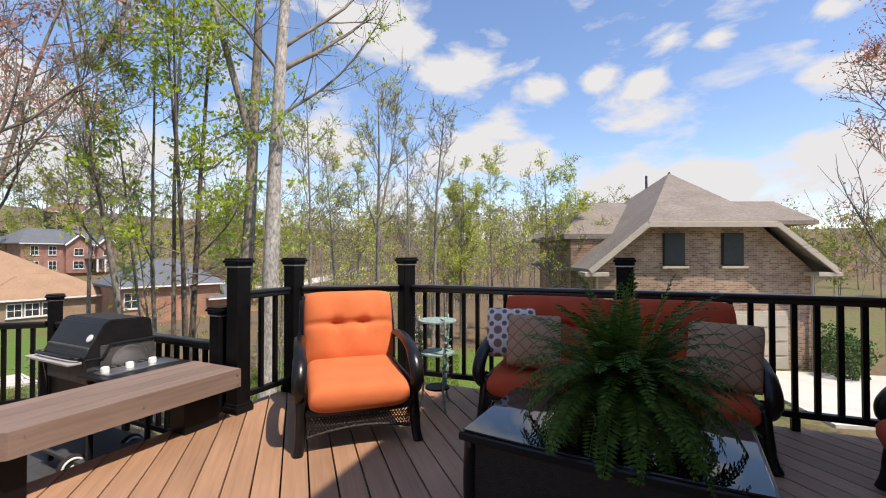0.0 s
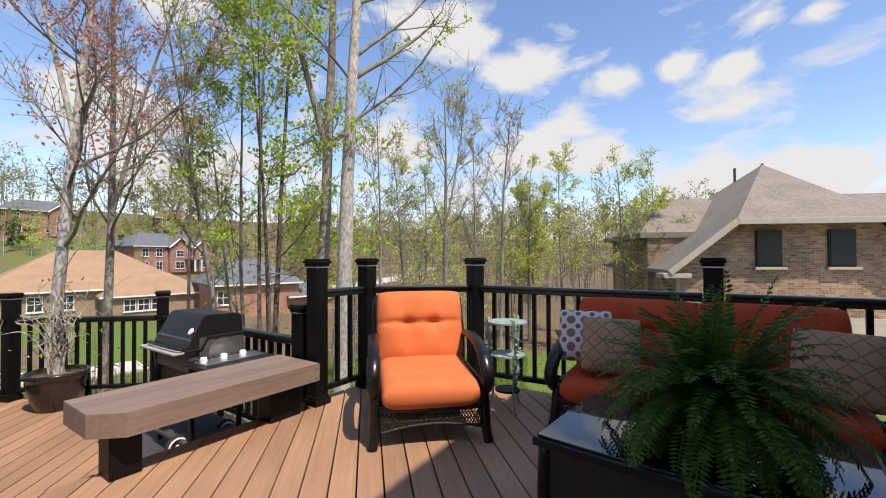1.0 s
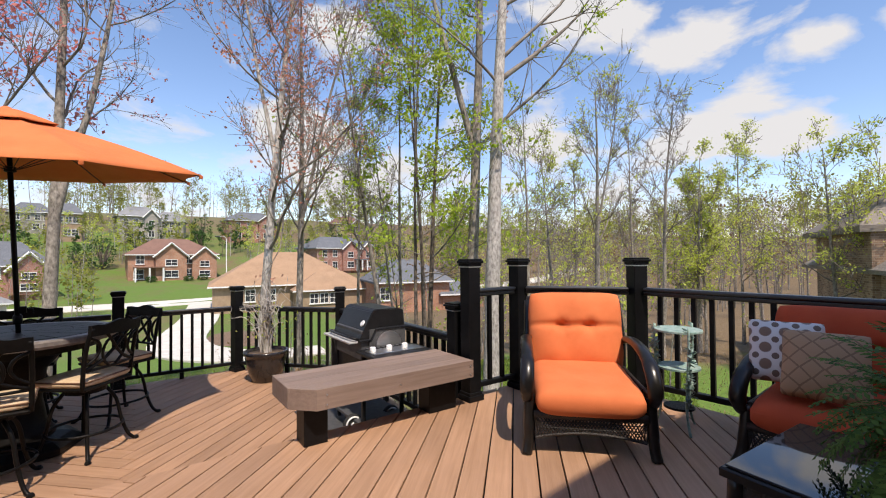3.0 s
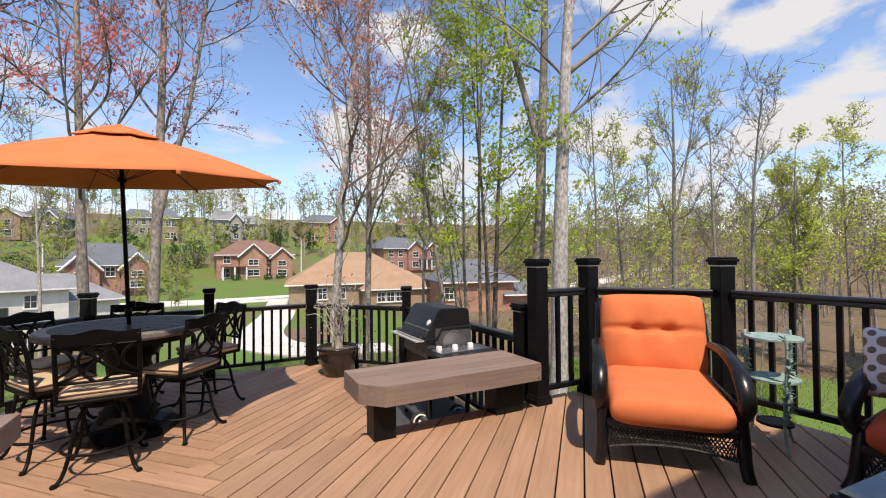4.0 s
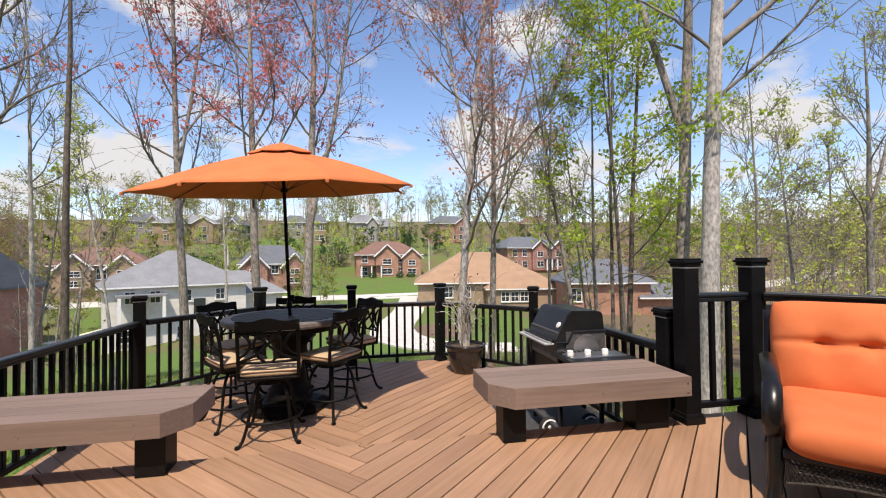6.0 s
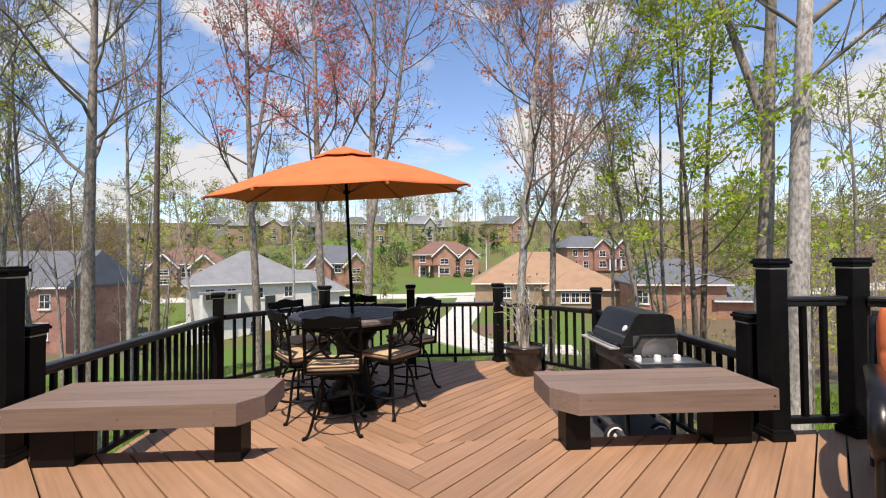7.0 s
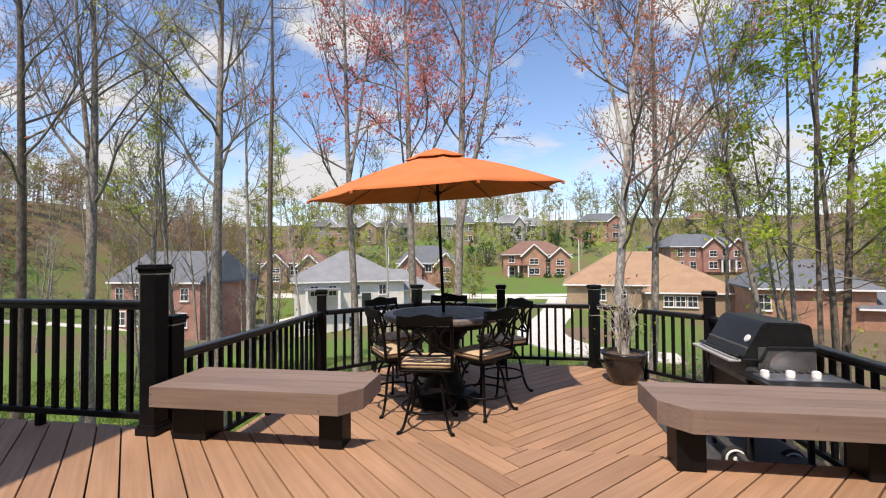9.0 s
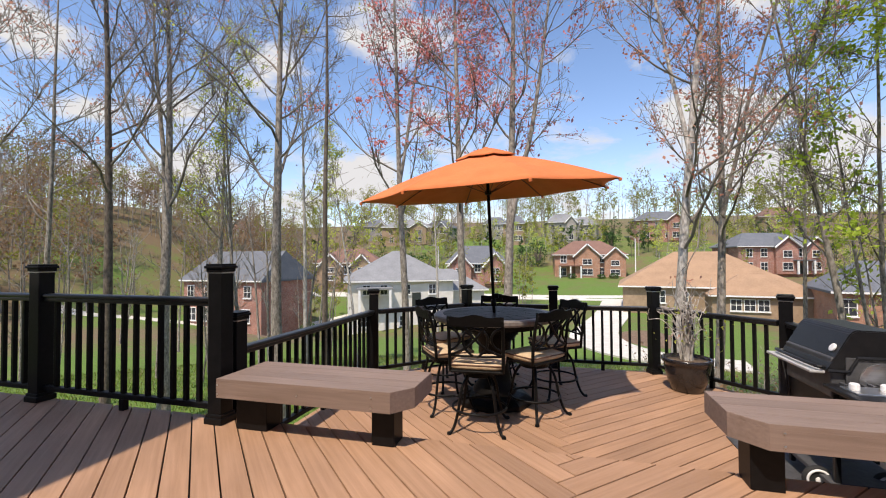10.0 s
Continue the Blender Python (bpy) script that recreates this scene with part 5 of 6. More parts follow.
house("dark-roofed wing of the orange brick house", 33.2, 44, -5.2, -14, 5.5, 6, 1.9, 1.5, BRICK_ORG, SLATEROOF, ridge=0.4)
house("brick house with steep white-edged gables behind the trees", -16.4, 86, -3.6, 14, 11.5, 9, 4.0, 3.4, BRICK_RED, SLATEROOF, gables=((-3.4, 4.2, 3.6, 2.3, 0.8), (3.3, 4.0, 3.6, 2.2, 0.6)), wins=row((0,), 3.0, 1.1, 1.3), ridge=0.5)
house("small tan brick house with a brown roof", -41.0, 80, -3.2, 16, 12, 9, 3.8, 2.8, TANWALL, BROWNROOF, gables=((-3.2, 4.0, 3.4, 2.0, 0.7), (2.8, 3.8, 3.4, 1.9, 0.7)), wins=row((0,), 2.4, 1.2, 1.5), ridge=0.4)
for lab, x, y, w, h, wm, rm, yaw in (("grey stone hillside house with decks", -55, 152, 18, 6.2, TANWALL, PALEROOF, 12), ("grey hillside house among bare trees", -44, 158, 11, 5.2, STONEGREY, SLATEROOF, -8),
                                     ("grey stone two-storey house on the hill", 0.5, 150, 10, 6.8, STONEGREY, PALEROOF, 6), ("pale house with a gable on the hill", 8.5, 158, 8, 5.0, STONEGREY, PALEROOF, -10),
                                     ("red brick house high on the hill", 30.5, 152, 15, 6.5, BRICK_RED, SLATEROOF, 5), ("tan hillside house behind bare trees", 65, 155, 12, 6.6, TANWALL, BROWNROOF, -6),
                                     ("tan two-storey house on the hill", -15, 150, 7, 6.8, TANWALL, SLATEROOF, 0), ("pale house near the ridge", -75, 168, 10, 5.5, STONEGREY, SLATEROOF, 20),
                                     ("brown house on the wooded slope", -100, 120, 12, 5.5, TANWALL, BROWNROOF, 25), ("grey hillside house on the far slope", -24, 165, 9, 5.4, STONEGREY, SLATEROOF, 10)):
    house(lab, x, y, land(x, y) - 0.3, yaw, w, 9, h, 3.0, wm, rm, wins=row((-w * 0.32, -w * 0.1, w * 0.14, w * 0.34), h * 0.76, 1.1, 1.5) + row((-w * 0.3, w * 0.1, w * 0.32), h * 0.28, 1.3, 1.6), gables=((w * 0.25, w * 0.32, h, 1.9, 0.7),) if w > 9 else (), ridge=0.45)


def neighbour():
    """The brick house beside the deck: clipped gable wall, hip roof, two wings. Local x runs along the wall, y away."""
    root = thing("house", "tan brick house next door with a grey-brown clipped-gable roof", "house")
    zb, ze, zt = -3.2, 0.63, 2.32
    x0, x1, a0, a1, xr = 5.45, 14.3, 7.5, 12.2, 11.2
    bm = bmesh.new()
    pr = [(x0 + 0.25, zb), (x1 - 0.25, zb), (x1 - 0.25, ze), (a1 - 0.1, zt), (a0 + 0.1, zt), (x0 + 0.25, ze)]
    f = [bm.verts.new((x, 0, z)) for x, z in pr]
    g = [bm.verts.new((x, 9, z)) for x, z in pr]
    for k in range(6):
        bm.faces.new((f[k], f[(k + 1) % 6], g[(k + 1) % 6], g[k]))
    bm.faces.new(f[::-1])
    bm.faces.new(g)
    part("wall", bm, BRICK_TAN, root)

    def slab(name, quad, mat, th=0.14):
        b = bmesh.new()
        q = [b.verts.new(c) for c in quad]
        r = [b.verts.new(Vector(c) - Vector((0, 0, th))) for c in quad]
        b.faces.new(q)
        b.faces.new(r[::-1])
        for k in range(len(q)):
            b.faces.new((q[k], q[(k + 1) % len(q)], r[(k + 1) % len(q)], r[k]))
        return part(name, b, mat, root)
    e = -0.66
    slab("roof", [(a0, e, zt + 0.1), (a1, e, zt + 0.1), (xr, 4.9, 5.25)], SHINGLE)
    slab("roof", [(a0, e, zt + 0.1), (xr, 4.9, 5.25), (xr + 0.9, 6.6, 5.25), (x0, 10.5, ze + 0.05), (x0, e, ze + 0.05)], SHINGLE)
    slab("roof", [(a1, e, zt + 0.1), (x1, e, ze + 0.05), (x1, 10.5, ze + 0.05), (xr + 0.9, 6.6, 5.25), (xr, 4.9, 5.25)], SHINGLE)
    slab("roof", [(x0, 10.5, ze + 0.05), (xr + 0.9, 6.6, 5.25), (x1, 10.5, ze + 0.05)], SHINGLE)
    for p, q in (((x0 - 0.1, ze - 0.04), (a0, zt + 0.02)), ((a1, zt + 0.02), (x1 + 0.1, ze - 0.04)), ((a0, zt), (a1, zt))):
        d = Vector((q[0] - p[0], 0, q[1] - p[1]))
        m = Matrix.Translation((p[0], e - 0.05, p[1])) @ Matrix.Rotation(-math.atan2(d.z, d.x), 4, "Y")
        part("bargeboard", box((d.length / 2, 0, 0), (d.length, 0.07, 0.2), 0.01, m), CREAM, root)
    for s, xe in ((-1, x0), (1, x1)):
        part("eave_return", box((xe - s * 0.15, -0.3, ze - 0.14), (0.9, 0.8, 0.16), 0.02), CREAM, root)
        part("downpipe", tube([(xe - s * 0.35, -0.12, ze - 0.2), (xe - s * 0.35, -0.12, zb)], 0.05, 8), CREAM, root)
    for x in (8.77, 11.0):
        w = part("window", box((x, -0.02, 1.42), (0.82, 0.10, 1.24), 0.01), SHUTTER, root)
        part("shutter", box((x, -0.085, 1.42), (0.74, 0.03, 1.16), 0.004), SHUTTER, w, "dark green closed shutter")
        for k in range(9):
            part("slat", box((x, -0.105, 0.90 + 0.13 * k), (0.66, 0.02, 0.02)), SHUTTER, w)
        part("sill", box((x, -0.09, 0.73), (1.0, 0.2, 0.09), 0.01), CREAM, w)
    gd = part("garage_door", box((11.9, -0.03, -2.05), (2.3, 0.08, 2.2), 0.01), CREAM, root)
    for k in range(4):
        part("door_panel", box((11.9, -0.09, -2.9 + 0.54 * k), (2.16, 0.03, 0.46), 0.01), CREAM, gd)
    # wings behind
    part("wing_wall", box((7.25, 5.2, -0.6), (3.5, 6.0, 5.2)), BRICK_TAN, root)
    r = part("wing_roof", hip_roof(5.2, 6.2, 1.75, 0.4, 0.35), SHINGLE, root)
    r.matrix_basis = pose(8.2, 5.6, 2.12)
    part("wing_wall", box((17.4, 9.5, 0.2), (4.4, 3.0, 5.6)), TANWALL, root)
    r = part("wing_roof", hip_roof(5.6, 4.6, 1.35, 0.35, 0.97), SHINGLE, root)
    r.matrix_basis = pose(17.1, 9.4, 3.05)
    part("ridge_cap", tube([(xr, 4.9, 5.26), (xr + 0.9, 6.6, 5.26)], 0.06, 6), SHINGLE, root)
    for x, y, z in ((10.4, 5.6, 4.9), (9.9, 1.6, 3.2)):
        part("vent_pipe", tube([(x, y, z - 0.5), (x, y, z + 0.35)], 0.06, 8), GREYPL if y > 5 else WHITE, root)
    az = radians(63.8)
    o = Vector((0.137, 0.004, 0)) + Vector((math.sin(az), math.cos(az), 0)) * 16.4
    root.matrix_basis = Matrix.Translation(o) @ Matrix.Rotation(-az, 4, "Z")
    return root


neighbour()


def along(x, d):
    """A place beside the neighbour's house: x to the side, d ahead."""
    az = radians(63.8)
    return (0.137 + d * math.sin(az) + x * math.cos(az), 0.004 + d * math.cos(az) - x * math.sin(az))


strip("driveway_next", [along(*p) for p in ((10, 13.4), (13, 13.0), (16, 12.5), (22, 12.0), (30, 12))], 5.6, CONCRETE, "pale concrete driveway beside the brick house", "driveway", 0.08)

def bed(x, y, rx, ry, name, mat, label, lift=0.14):
    """A low planted mound on the land."""
    bm = bmesh.new()
    mid = bm.verts.new((x, y, land(x, y) + lift + 0.25))
    rings = []
    for f in (0.5, 1.0):
        rings.append([bm.verts.new((x + f * rx * math.cos(a), y + f * ry * math.sin(a), land(x + f * rx * math.cos(a), y + f * ry * math.sin(a)) + (lift + 0.2 if f < 1 else 0.02))) for a in (2 * math.pi * k / 28 for k in range(28))])
    for k in range(28):
        bm.faces.new((mid, rings[0][k], rings[0][(k + 1) % 28]))
        bm.faces.new((rings[0][k], rings[1][k], rings[1][(k + 1) % 28], rings[0][(k + 1) % 28]))
    return tagged(part(name, bm, mat, None, "", True), label, "garden bed", kind="structure")


bed(6.6, 36, 2.2, 5.5, "mulch_bed", MULCH, "brown mulch bed inside the curving driveway")

# the house that the deck belongs to, behind the camera: it shades the seats
for nm, c, s in (("wall_house", (-1.2, -2.6, 0.8), (11.2, 0.3, 9.6)), ("wall_wing", (-7.4, -2.2, 0.8), (6.4, 3.6, 9.6)), ("wall_base", (-1.0, 0.4, -1.9), (8.8, 4.6, 2.6))):
    tagged(part(nm, box(c, s), BRICK_TAN), "plain tan brick house wall behind the deck", "wall", kind="structure")
bm = bmesh.new()
add_prism(bm, [(-12, -2.42), (-3.58, -2.20), (4.75, -1.53), (4.75, -8), (-12, -8)][::-1], 5.55, 5.8)
tagged(part("roof_eave", bm, SHINGLE), "shingled eave of the house behind the deck", "roof", kind="structure")
bm = bmesh.new()
add_prism(bm, [(-12, -2.6), (-3.58, -2.6), (-3.58, 0.1), (-12, 0.1)], 5.556, 5.806)
tagged(part("roof_wing", bm, SHINGLE), "shingled eave of the house wing behind the deck", "roof", kind="structure")


# ---- trees ----
def tube_arrays(pts, rad, sides):
    pts = np.asarray(pts)
    d = pts[-1] - pts[0]
    d = d / (np.linalg.norm(d) + 1e-9)
    ref = np.array((1.0, 0, 0)) if abs(d[2]) > 0.8 else np.array((0, 0, 1.0))
    u = np.cross(d, ref)
    u /= np.linalg.norm(u)
    v = np.cross(d, u)
    a = np.arange(sides) * 2 * np.pi / sides
    ring = np.cos(a)[:, None] * u + np.sin(a)[:, None] * v
    verts = (pts[:, None, :] + np.asarray(rad)[:, None, None] * ring[None]).reshape(-1, 3)
    n = len(pts)
    k = np.arange(sides)
    f = []
    for i in range(n - 1):
        f.append(np.stack([i * sides + k, i * sides + (k + 1) % sides, (i + 1) * sides + (k + 1) % sides, (i + 1) * sides + k], 1))
    return verts, np.concatenate(f)


class Wood:
    def __init__(self):
        self.v, self.f, self.n = [], [], 0

    def add(self, pts, rad, sides):
        v, f = tube_arrays(pts, rad, sides)
        self.v.append(v)
        self.f.append(f + self.n)
        self.n += len(v)

    def mesh(self, name, mat, parent):
        return mesh_of(name, np.concatenate(self.v), np.concatenate(self.f), mat, parent, True)


def leaf_arrays(rng, centres, size, flat=0.4):
    n = len(centres)
    t = rng.normal(0, 1, (n, 3))
    t /= np.linalg.norm(t, axis=1)[:, None]
    w = rng.normal(0, 1, (n, 3))
    w[:, 2] += flat
    u = np.cross(t, w)
    u /= np.linalg.norm(u, axis=1)[:, None] + 1e-9
    s = size * rng.uniform(0.6, 1.3, n)[:, None]
    c = np.asarray(centres)
    v = np.stack([c - t * s, c + u * s * 0.6, c + t * s, c - u * s * 0.6], 1).reshape(-1, 3)
    return v, np.arange(4 * n).reshape(-1, 4)


def limb(rng, p, d, L, n, wander, rise):
    pts = [np.array(p)]
    d = np.array(d) / np.linalg.norm(d)
    for i in range(n):
        d = d + rng.normal(0, wander, 3)
        d[2] += rise / n
        d /= np.linalg.norm(d)
        pts.append(pts[-1] + d * L / n)
    return np.array(pts)


def tree(label, az, dist, height, r0, bark, leaf, leaves, size, seed, lean=(0, 0), start=0.4, limbs=16, reach=0.3, up=0.9, fork=None, twigs=5, stems=1, arm=None):
    """A trunk with limbs, branches and twigs; leaves sit on the twigs."""
    rng = np.random.default_rng(seed)
    x, y = 0.1 + dist * math.sin(radians(az)), 0.1 + dist * math.cos(radians(az))
    z = land(x, y) - 0.2
    root = thing("tree", label, "tree", "trees round the deck")
    trunk, branches, tips = Wood(), Wood(), []
    forks = []
    for s in range(stems):
        base = np.array((rng.normal(0, 0.3) if s else 0, rng.normal(0, 0.3) if s else 0, 0.0))
        h = height * (1 if s == 0 else rng.uniform(0.75, 0.95))
        r = r0 * (1 if s == 0 else 0.75)
        d = (lean[0] + (rng.normal(0, 0.08) if s else 0), lean[1] + (rng.normal(0, 0.08) if s else 0), 1.0)
        n = 14
        pts = limb(rng, base, d, h, n, 0.013, 0.05)
        rad = r * (1 - 0.86 * np.linspace(0, 1, n + 1) ** 1.1)
        rad[0] *= 1.35
        trunk.add(pts, rad, 10)
        forks.append((pts, rad, h))
        if fork:
            i = int(fork * n)
            dd = np.array((rng.choice((-1, 1)) * 0.17, rng.normal(0, 0.12), 1.0))
            p2 = limb(rng, pts[i], dd, h * (1 - fork), 10, 0.03, 0.25)
            r2 = rad[i] * 0.75 * (1 - 0.85 * np.linspace(0, 1, 11))
            trunk.add(p2, r2, 8)
            forks.append((p2, r2, h))
    for pts, rad, h in forks:
        n = len(pts) - 1
        count = int(limbs * 1.4) if len(forks) == 1 else max(8, limbs)
        for k in range(count):
            f = min(0.98, start + (1 - start) * (k + rng.uniform(0, 1)) / count)
            g = (f - start) / (1 - start + 1e-6)
            i = f * n
            j = min(n - 1, int(i))
            p = pts[j] + (pts[j + 1] - pts[j]) * (i - j)
            rr = float(np.interp(i, range(n + 1), rad))
            a = rng.uniform(0, 2 * math.pi)
            # low limbs spread, high ones climb
            el = rng.uniform(0.35, 1.0) * up * (0.95 + 1.0 * g)
            L = h * reach * rng.uniform(0.6, 1.15) * (1.15 - 0.7 * g)
            q = limb(rng, p, (math.cos(a), math.sin(a), el), L, 9, 0.12, 0.65)
            rb = min(rr * 0.42, 0.010 + L * 0.0088) * (1 - 0.85 * np.linspace(0, 1, 10))
            branches.add(q, rb, 6)
            for b in range(10):
                fb = rng.uniform(0.18, 1.0) * 9
                jb = min(8, int(fb))
                pb = q[jb] + (q[jb + 1] - q[jb]) * (fb - jb)
                ahead = q[jb + 1] - q[jb]
                db = ahead / np.linalg.norm(ahead) * 0.85 + rng.normal(0, 0.5, 3)
                db[2] += 0.22
                Lb = L * rng.uniform(0.2, 0.52) * (1.1 - 0.4 * fb / 9)
                q2 = limb(rng, pb, db, Lb, 5, 0.11, 0.3)
                r2 = max(0.0085, rb[jb] * 0.52) * (1 - 0.78 * np.linspace(0, 1, 6))
                branches.add(q2, r2, 4)
                tips.append(q2[3:])
                for t in range(twigs):
                    ft = rng.integers(1, 6)
                    dt = (q2[ft] - q2[ft - 1]) / np.linalg.norm(q2[ft] - q2[ft - 1]) + rng.normal(0, 0.6, 3)
                    q3 = limb(rng, q2[ft], dt, Lb * rng.uniform(0.3, 0.65), 2, 0.14, 0.2)
                    branches.add(q3, np.array((0.0066, 0.0052, 0.0036)) * max(1.0, dist / 13), 3)
                    tips.append(q3[1:])
    if arm:
        # one long bare limb reaching out to the side
        i = int(arm[0] * 14)
        q = limb(rng, forks[0][0][i], (arm[1], arm[2], arm[3]), arm[4], 10, 0.07, 0.12)
        branches.add(q, forks[0][1][i] * 0.55 * (1 - 0.8 * np.linspace(0, 1, 11)), 8)
        for b in range(12):
            ib = rng.integers(3, 11)
            q2 = limb(rng, q[ib], (q[ib] - q[ib - 1]) * 2 + rng.normal(0, 0.45, 3), arm[4] * rng.uniform(0.12, 0.3), 5, 0.12, 0.2)
            branches.add(q2, 0.016 * (1 - 0.8 * np.linspace(0, 1, 6)), 4)
            tips.append(q2[3:])
    trunk.mesh("trunk", bark, root)
    branches.mesh("branchwork", TWIG, root)
    if leaves:
        tp = np.concatenate(tips)
        # leaves hang in sprays round some of the twigs
        hubs = tp[rng.integers(0, len(tp), max(20, leaves // 9))]
        c = hubs[rng.integers(0, len(hubs), leaves)] + rng.normal(0, max(0.13, size * 2.2), (leaves, 3)) * np.array((1, 1, 0.55))
        v, f = leaf_arrays(rng, c, size, 0.9)
        mesh_of("crown", v, f, leaf, root)
    root.matrix_basis = pose(x, y, z)
    return root


BARE = "bare spring tree with a grey trunk and fine branches"
tree("tall tree with a dark trunk and sparse new leaves", 38.6, 11.5, 17, 0.19, BARK_GREY, LEAF_SPRING, 2800, 0.06, 101, (0.03, 0.0), 0.42, 8, 0.24, 0.9, 0.45)
tree("tall pale-barked tree with a long side limb", 41.6, 10.5, 18, 0.22, BARK_PALE, LEAF_SPRING, 1700, 0.060, 108, (0.02, -0.01), 0.46, 6, 0.25, 0.8, arm=(0.51, 0.75, -0.65, 0.75, 3.4))
tree("slender multi-stemmed tree in bright spring leaf", 33.6, 12.0, 13.5, 0.085, BARK_DARK, LEAF_SPRING, 7200, 0.06, 3, (0.0, 0.02), 0.32, 9, 0.25, 0.5, None, 2, 4)
tree("slender tree in bright spring leaf", 30.6, 14.5, 12.5, 0.07, BARK_GREY, LEAF_SPRING, 2600, 0.058, 4, (-0.05, 0.0), 0.36, 10, 0.24, 0.5, None, 2, 2)
tree(BARE, 28.8, 13.0, 11.5, 0.09, BARK_GREY, LEAF_YELLOW, 300, 0.04, 5, (-0.13, 0.0), 0.4, 12, 0.26, 1.1)
tree("young tree with yellow-green leaves", 50.0, 20, 9.6, 0.085, BARK_GREY, LEAF_YELLOW, 2200, 0.05, 6, (0, 0), 0.35, 12, 0.28, 0.8)
tree(BARE, 55.6, 18, 11.2, 0.13, BARK_GREY, LEAF_YELLOW, 1300, 0.05, 7, (0, 0), 0.42, 12, 0.27, 1.2, 0.5, 4)
tree(BARE, 62.6, 22, 11.8, 0.11, BARK_GREY, LEAF_YELLOW, 200, 0.05, 8, (0.03, 0), 0.4, 14, 0.24, 1.3)
tree(BARE, 59.6, 26, 11.6, 0.10, BARK_GREY, LEAF_YELLOW, 300, 0.06, 9, (0, 0), 0.35, 12, 0.24, 1.2)
tree("small tree with yellow-green leaves and red undergrowth", 66.4, 24, 9.5, 0.10, BARK_GREY, LEAF_YELLOW, 9500, 0.06, 10, (0, 0), 0.22, 16, 0.27, 0.9, None, 4, 3)
tree("airy young tree coming into leaf", 78.2, 21, 8.6, 0.09, BARK_GREY, LEAF_YELLOW, 4600, 0.05, 11, (0, 0), 0.3, 14, 0.32, 0.8, None, 4, 2)
tree("small tree with reddish buds", 115.5, 12.5, 9.0, 0.085, BARK_GREY, LEAF_ORANGE, 5200, 0.03, 12, (-0.03, 0.08), 0.3, 16, 0.36, 0.7)
tree("bare tree with red buds and a pale trunk", 12.0, 11.5, 14.5, 0.135, BARK_PALE, LEAF_ORANGE, 9000, 0.042, 13, (0.02, 0), 0.3, 16, 0.31, 1.0, 0.5)
tree(BARE, 16.2, 12.5, 13.5, 0.115, BARK_GREY, LEAF_ORANGE, 2500, 0.04, 14, (0.08, 0), 0.34, 14, 0.27, 1.2, 0.45)
tree("bare tree with pink-red buds", -11.8, 13, 15, 0.145, BARK_GREY, LEAF_BUD, 4200, 0.055, 15, (-0.03, 0), 0.42, 14, 0.27, 1.0)
tree("tall tree with pink-red buds", -7.5, 12.5, 16, 0.155, BARK_GREY, LEAF_BUD, 4200, 0.055, 16, (0.03, 0), 0.42, 14, 0.27, 1.0, 0.42)
tree("bare tree with pink-red buds", -20.2, 13.5, 14.5, 0.13, BARK_GREY, LEAF_BUD, 3000, 0.055, 17, (0, 0), 0.40, 14, 0.3, 1.1, 0.5)
tree("bare tree with a rough dark trunk", -36.0, 13.5, 15, 0.185, BARK_GREY, LEAF_YELLOW, 250, 0.04, 18, (-0.02, 0), 0.45, 15, 0.27, 0.9)
tree("thin straight tree with a few yellow leaves high up", -30.6, 13, 15, 0.10, BARK_DARK, LEAF_YELLOW, 350, 0.05, 19, (0, 0), 0.72, 10, 0.16, 0.6)
tree(BARE, -33.0, 16, 13, 0.085, BARK_PALE, LEAF_YELLOW, 200, 0.04, 20, (0, 0), 0.5, 10, 0.2, 1.2)
tree(BARE, -42.8, 18, 13, 0.085, BARK_GREY, LEAF_YELLOW, 2600, 0.05, 21, (0, 0), 0.4, 12, 0.22, 1.2)
tree(BARE, -40.8, 16, 12, 0.08, BARK_GREY, LEAF_YELLOW, 300, 0.05, 22, (-0.04, 0), 0.4, 12, 0.22, 1.2)
tree("bare tree forking low into upswept limbs", -48.0, 14.5, 14.5, 0.16, BARK_GREY, LEAF_ORANGE, 900, 0.04, 23, (0.0, 0), 0.4, 14, 0.3, 1.5, 0.38)
tree("bare tree with a slim dark trunk", -53.2, 14, 15, 0.125, BARK_DARK, LEAF_ORANGE, 300, 0.04, 24, (0.02, 0), 0.42, 14, 0.26, 1.1)
tree(BARE, -57.8, 17, 13.5, 0.09, BARK_GREY, LEAF_ORANGE, 900, 0.04, 25, (0.02, 0), 0.4, 12, 0.24, 1.2)
tree(BARE, -62.5, 15, 14, 0.11, BARK_GREY, LEAF_ORANGE, 900, 0.04, 26, (0, 0), 0.4, 12, 0.26, 1.2)
tree(BARE, -26.5, 20, 11, 0.07, BARK_PALE, LEAF_YELLOW, 1800, 0.055, 27, (-0.1, 0), 0.35, 12, 0.24, 1.0)
tree(BARE, 47.0, 17, 10.8, 0.08, BARK_GREY, LEAF_SPRING, 900, 0.048, 28, (0, 0), 0.4, 12, 0.25, 1.1)
tree(BARE, 52.8, 25, 10.4, 0.09, BARK_GREY, LEAF_YELLOW, 1500, 0.055, 29, (0, 0), 0.35, 12, 0.3, 0.9)
tree(BARE, 70.5, 27, 10.5, 0.09, BARK_GREY, LEAF_YELLOW, 4200, 0.055, 30, (0, 0), 0.3, 12, 0.3, 0.9)
tree(BARE, -16.0, 24, 12, 0.08, BARK_PALE, LEAF_YELLOW, 300, 0.05, 31, (0, 0), 0.4, 12, 0.24, 1.2)
tree(BARE, 24.5, 17, 11.5, 0.07, BARK_GREY, LEAF_SPRING, 1000, 0.045, 32, (-0.03, 0), 0.4, 12, 0.22, 1.2)


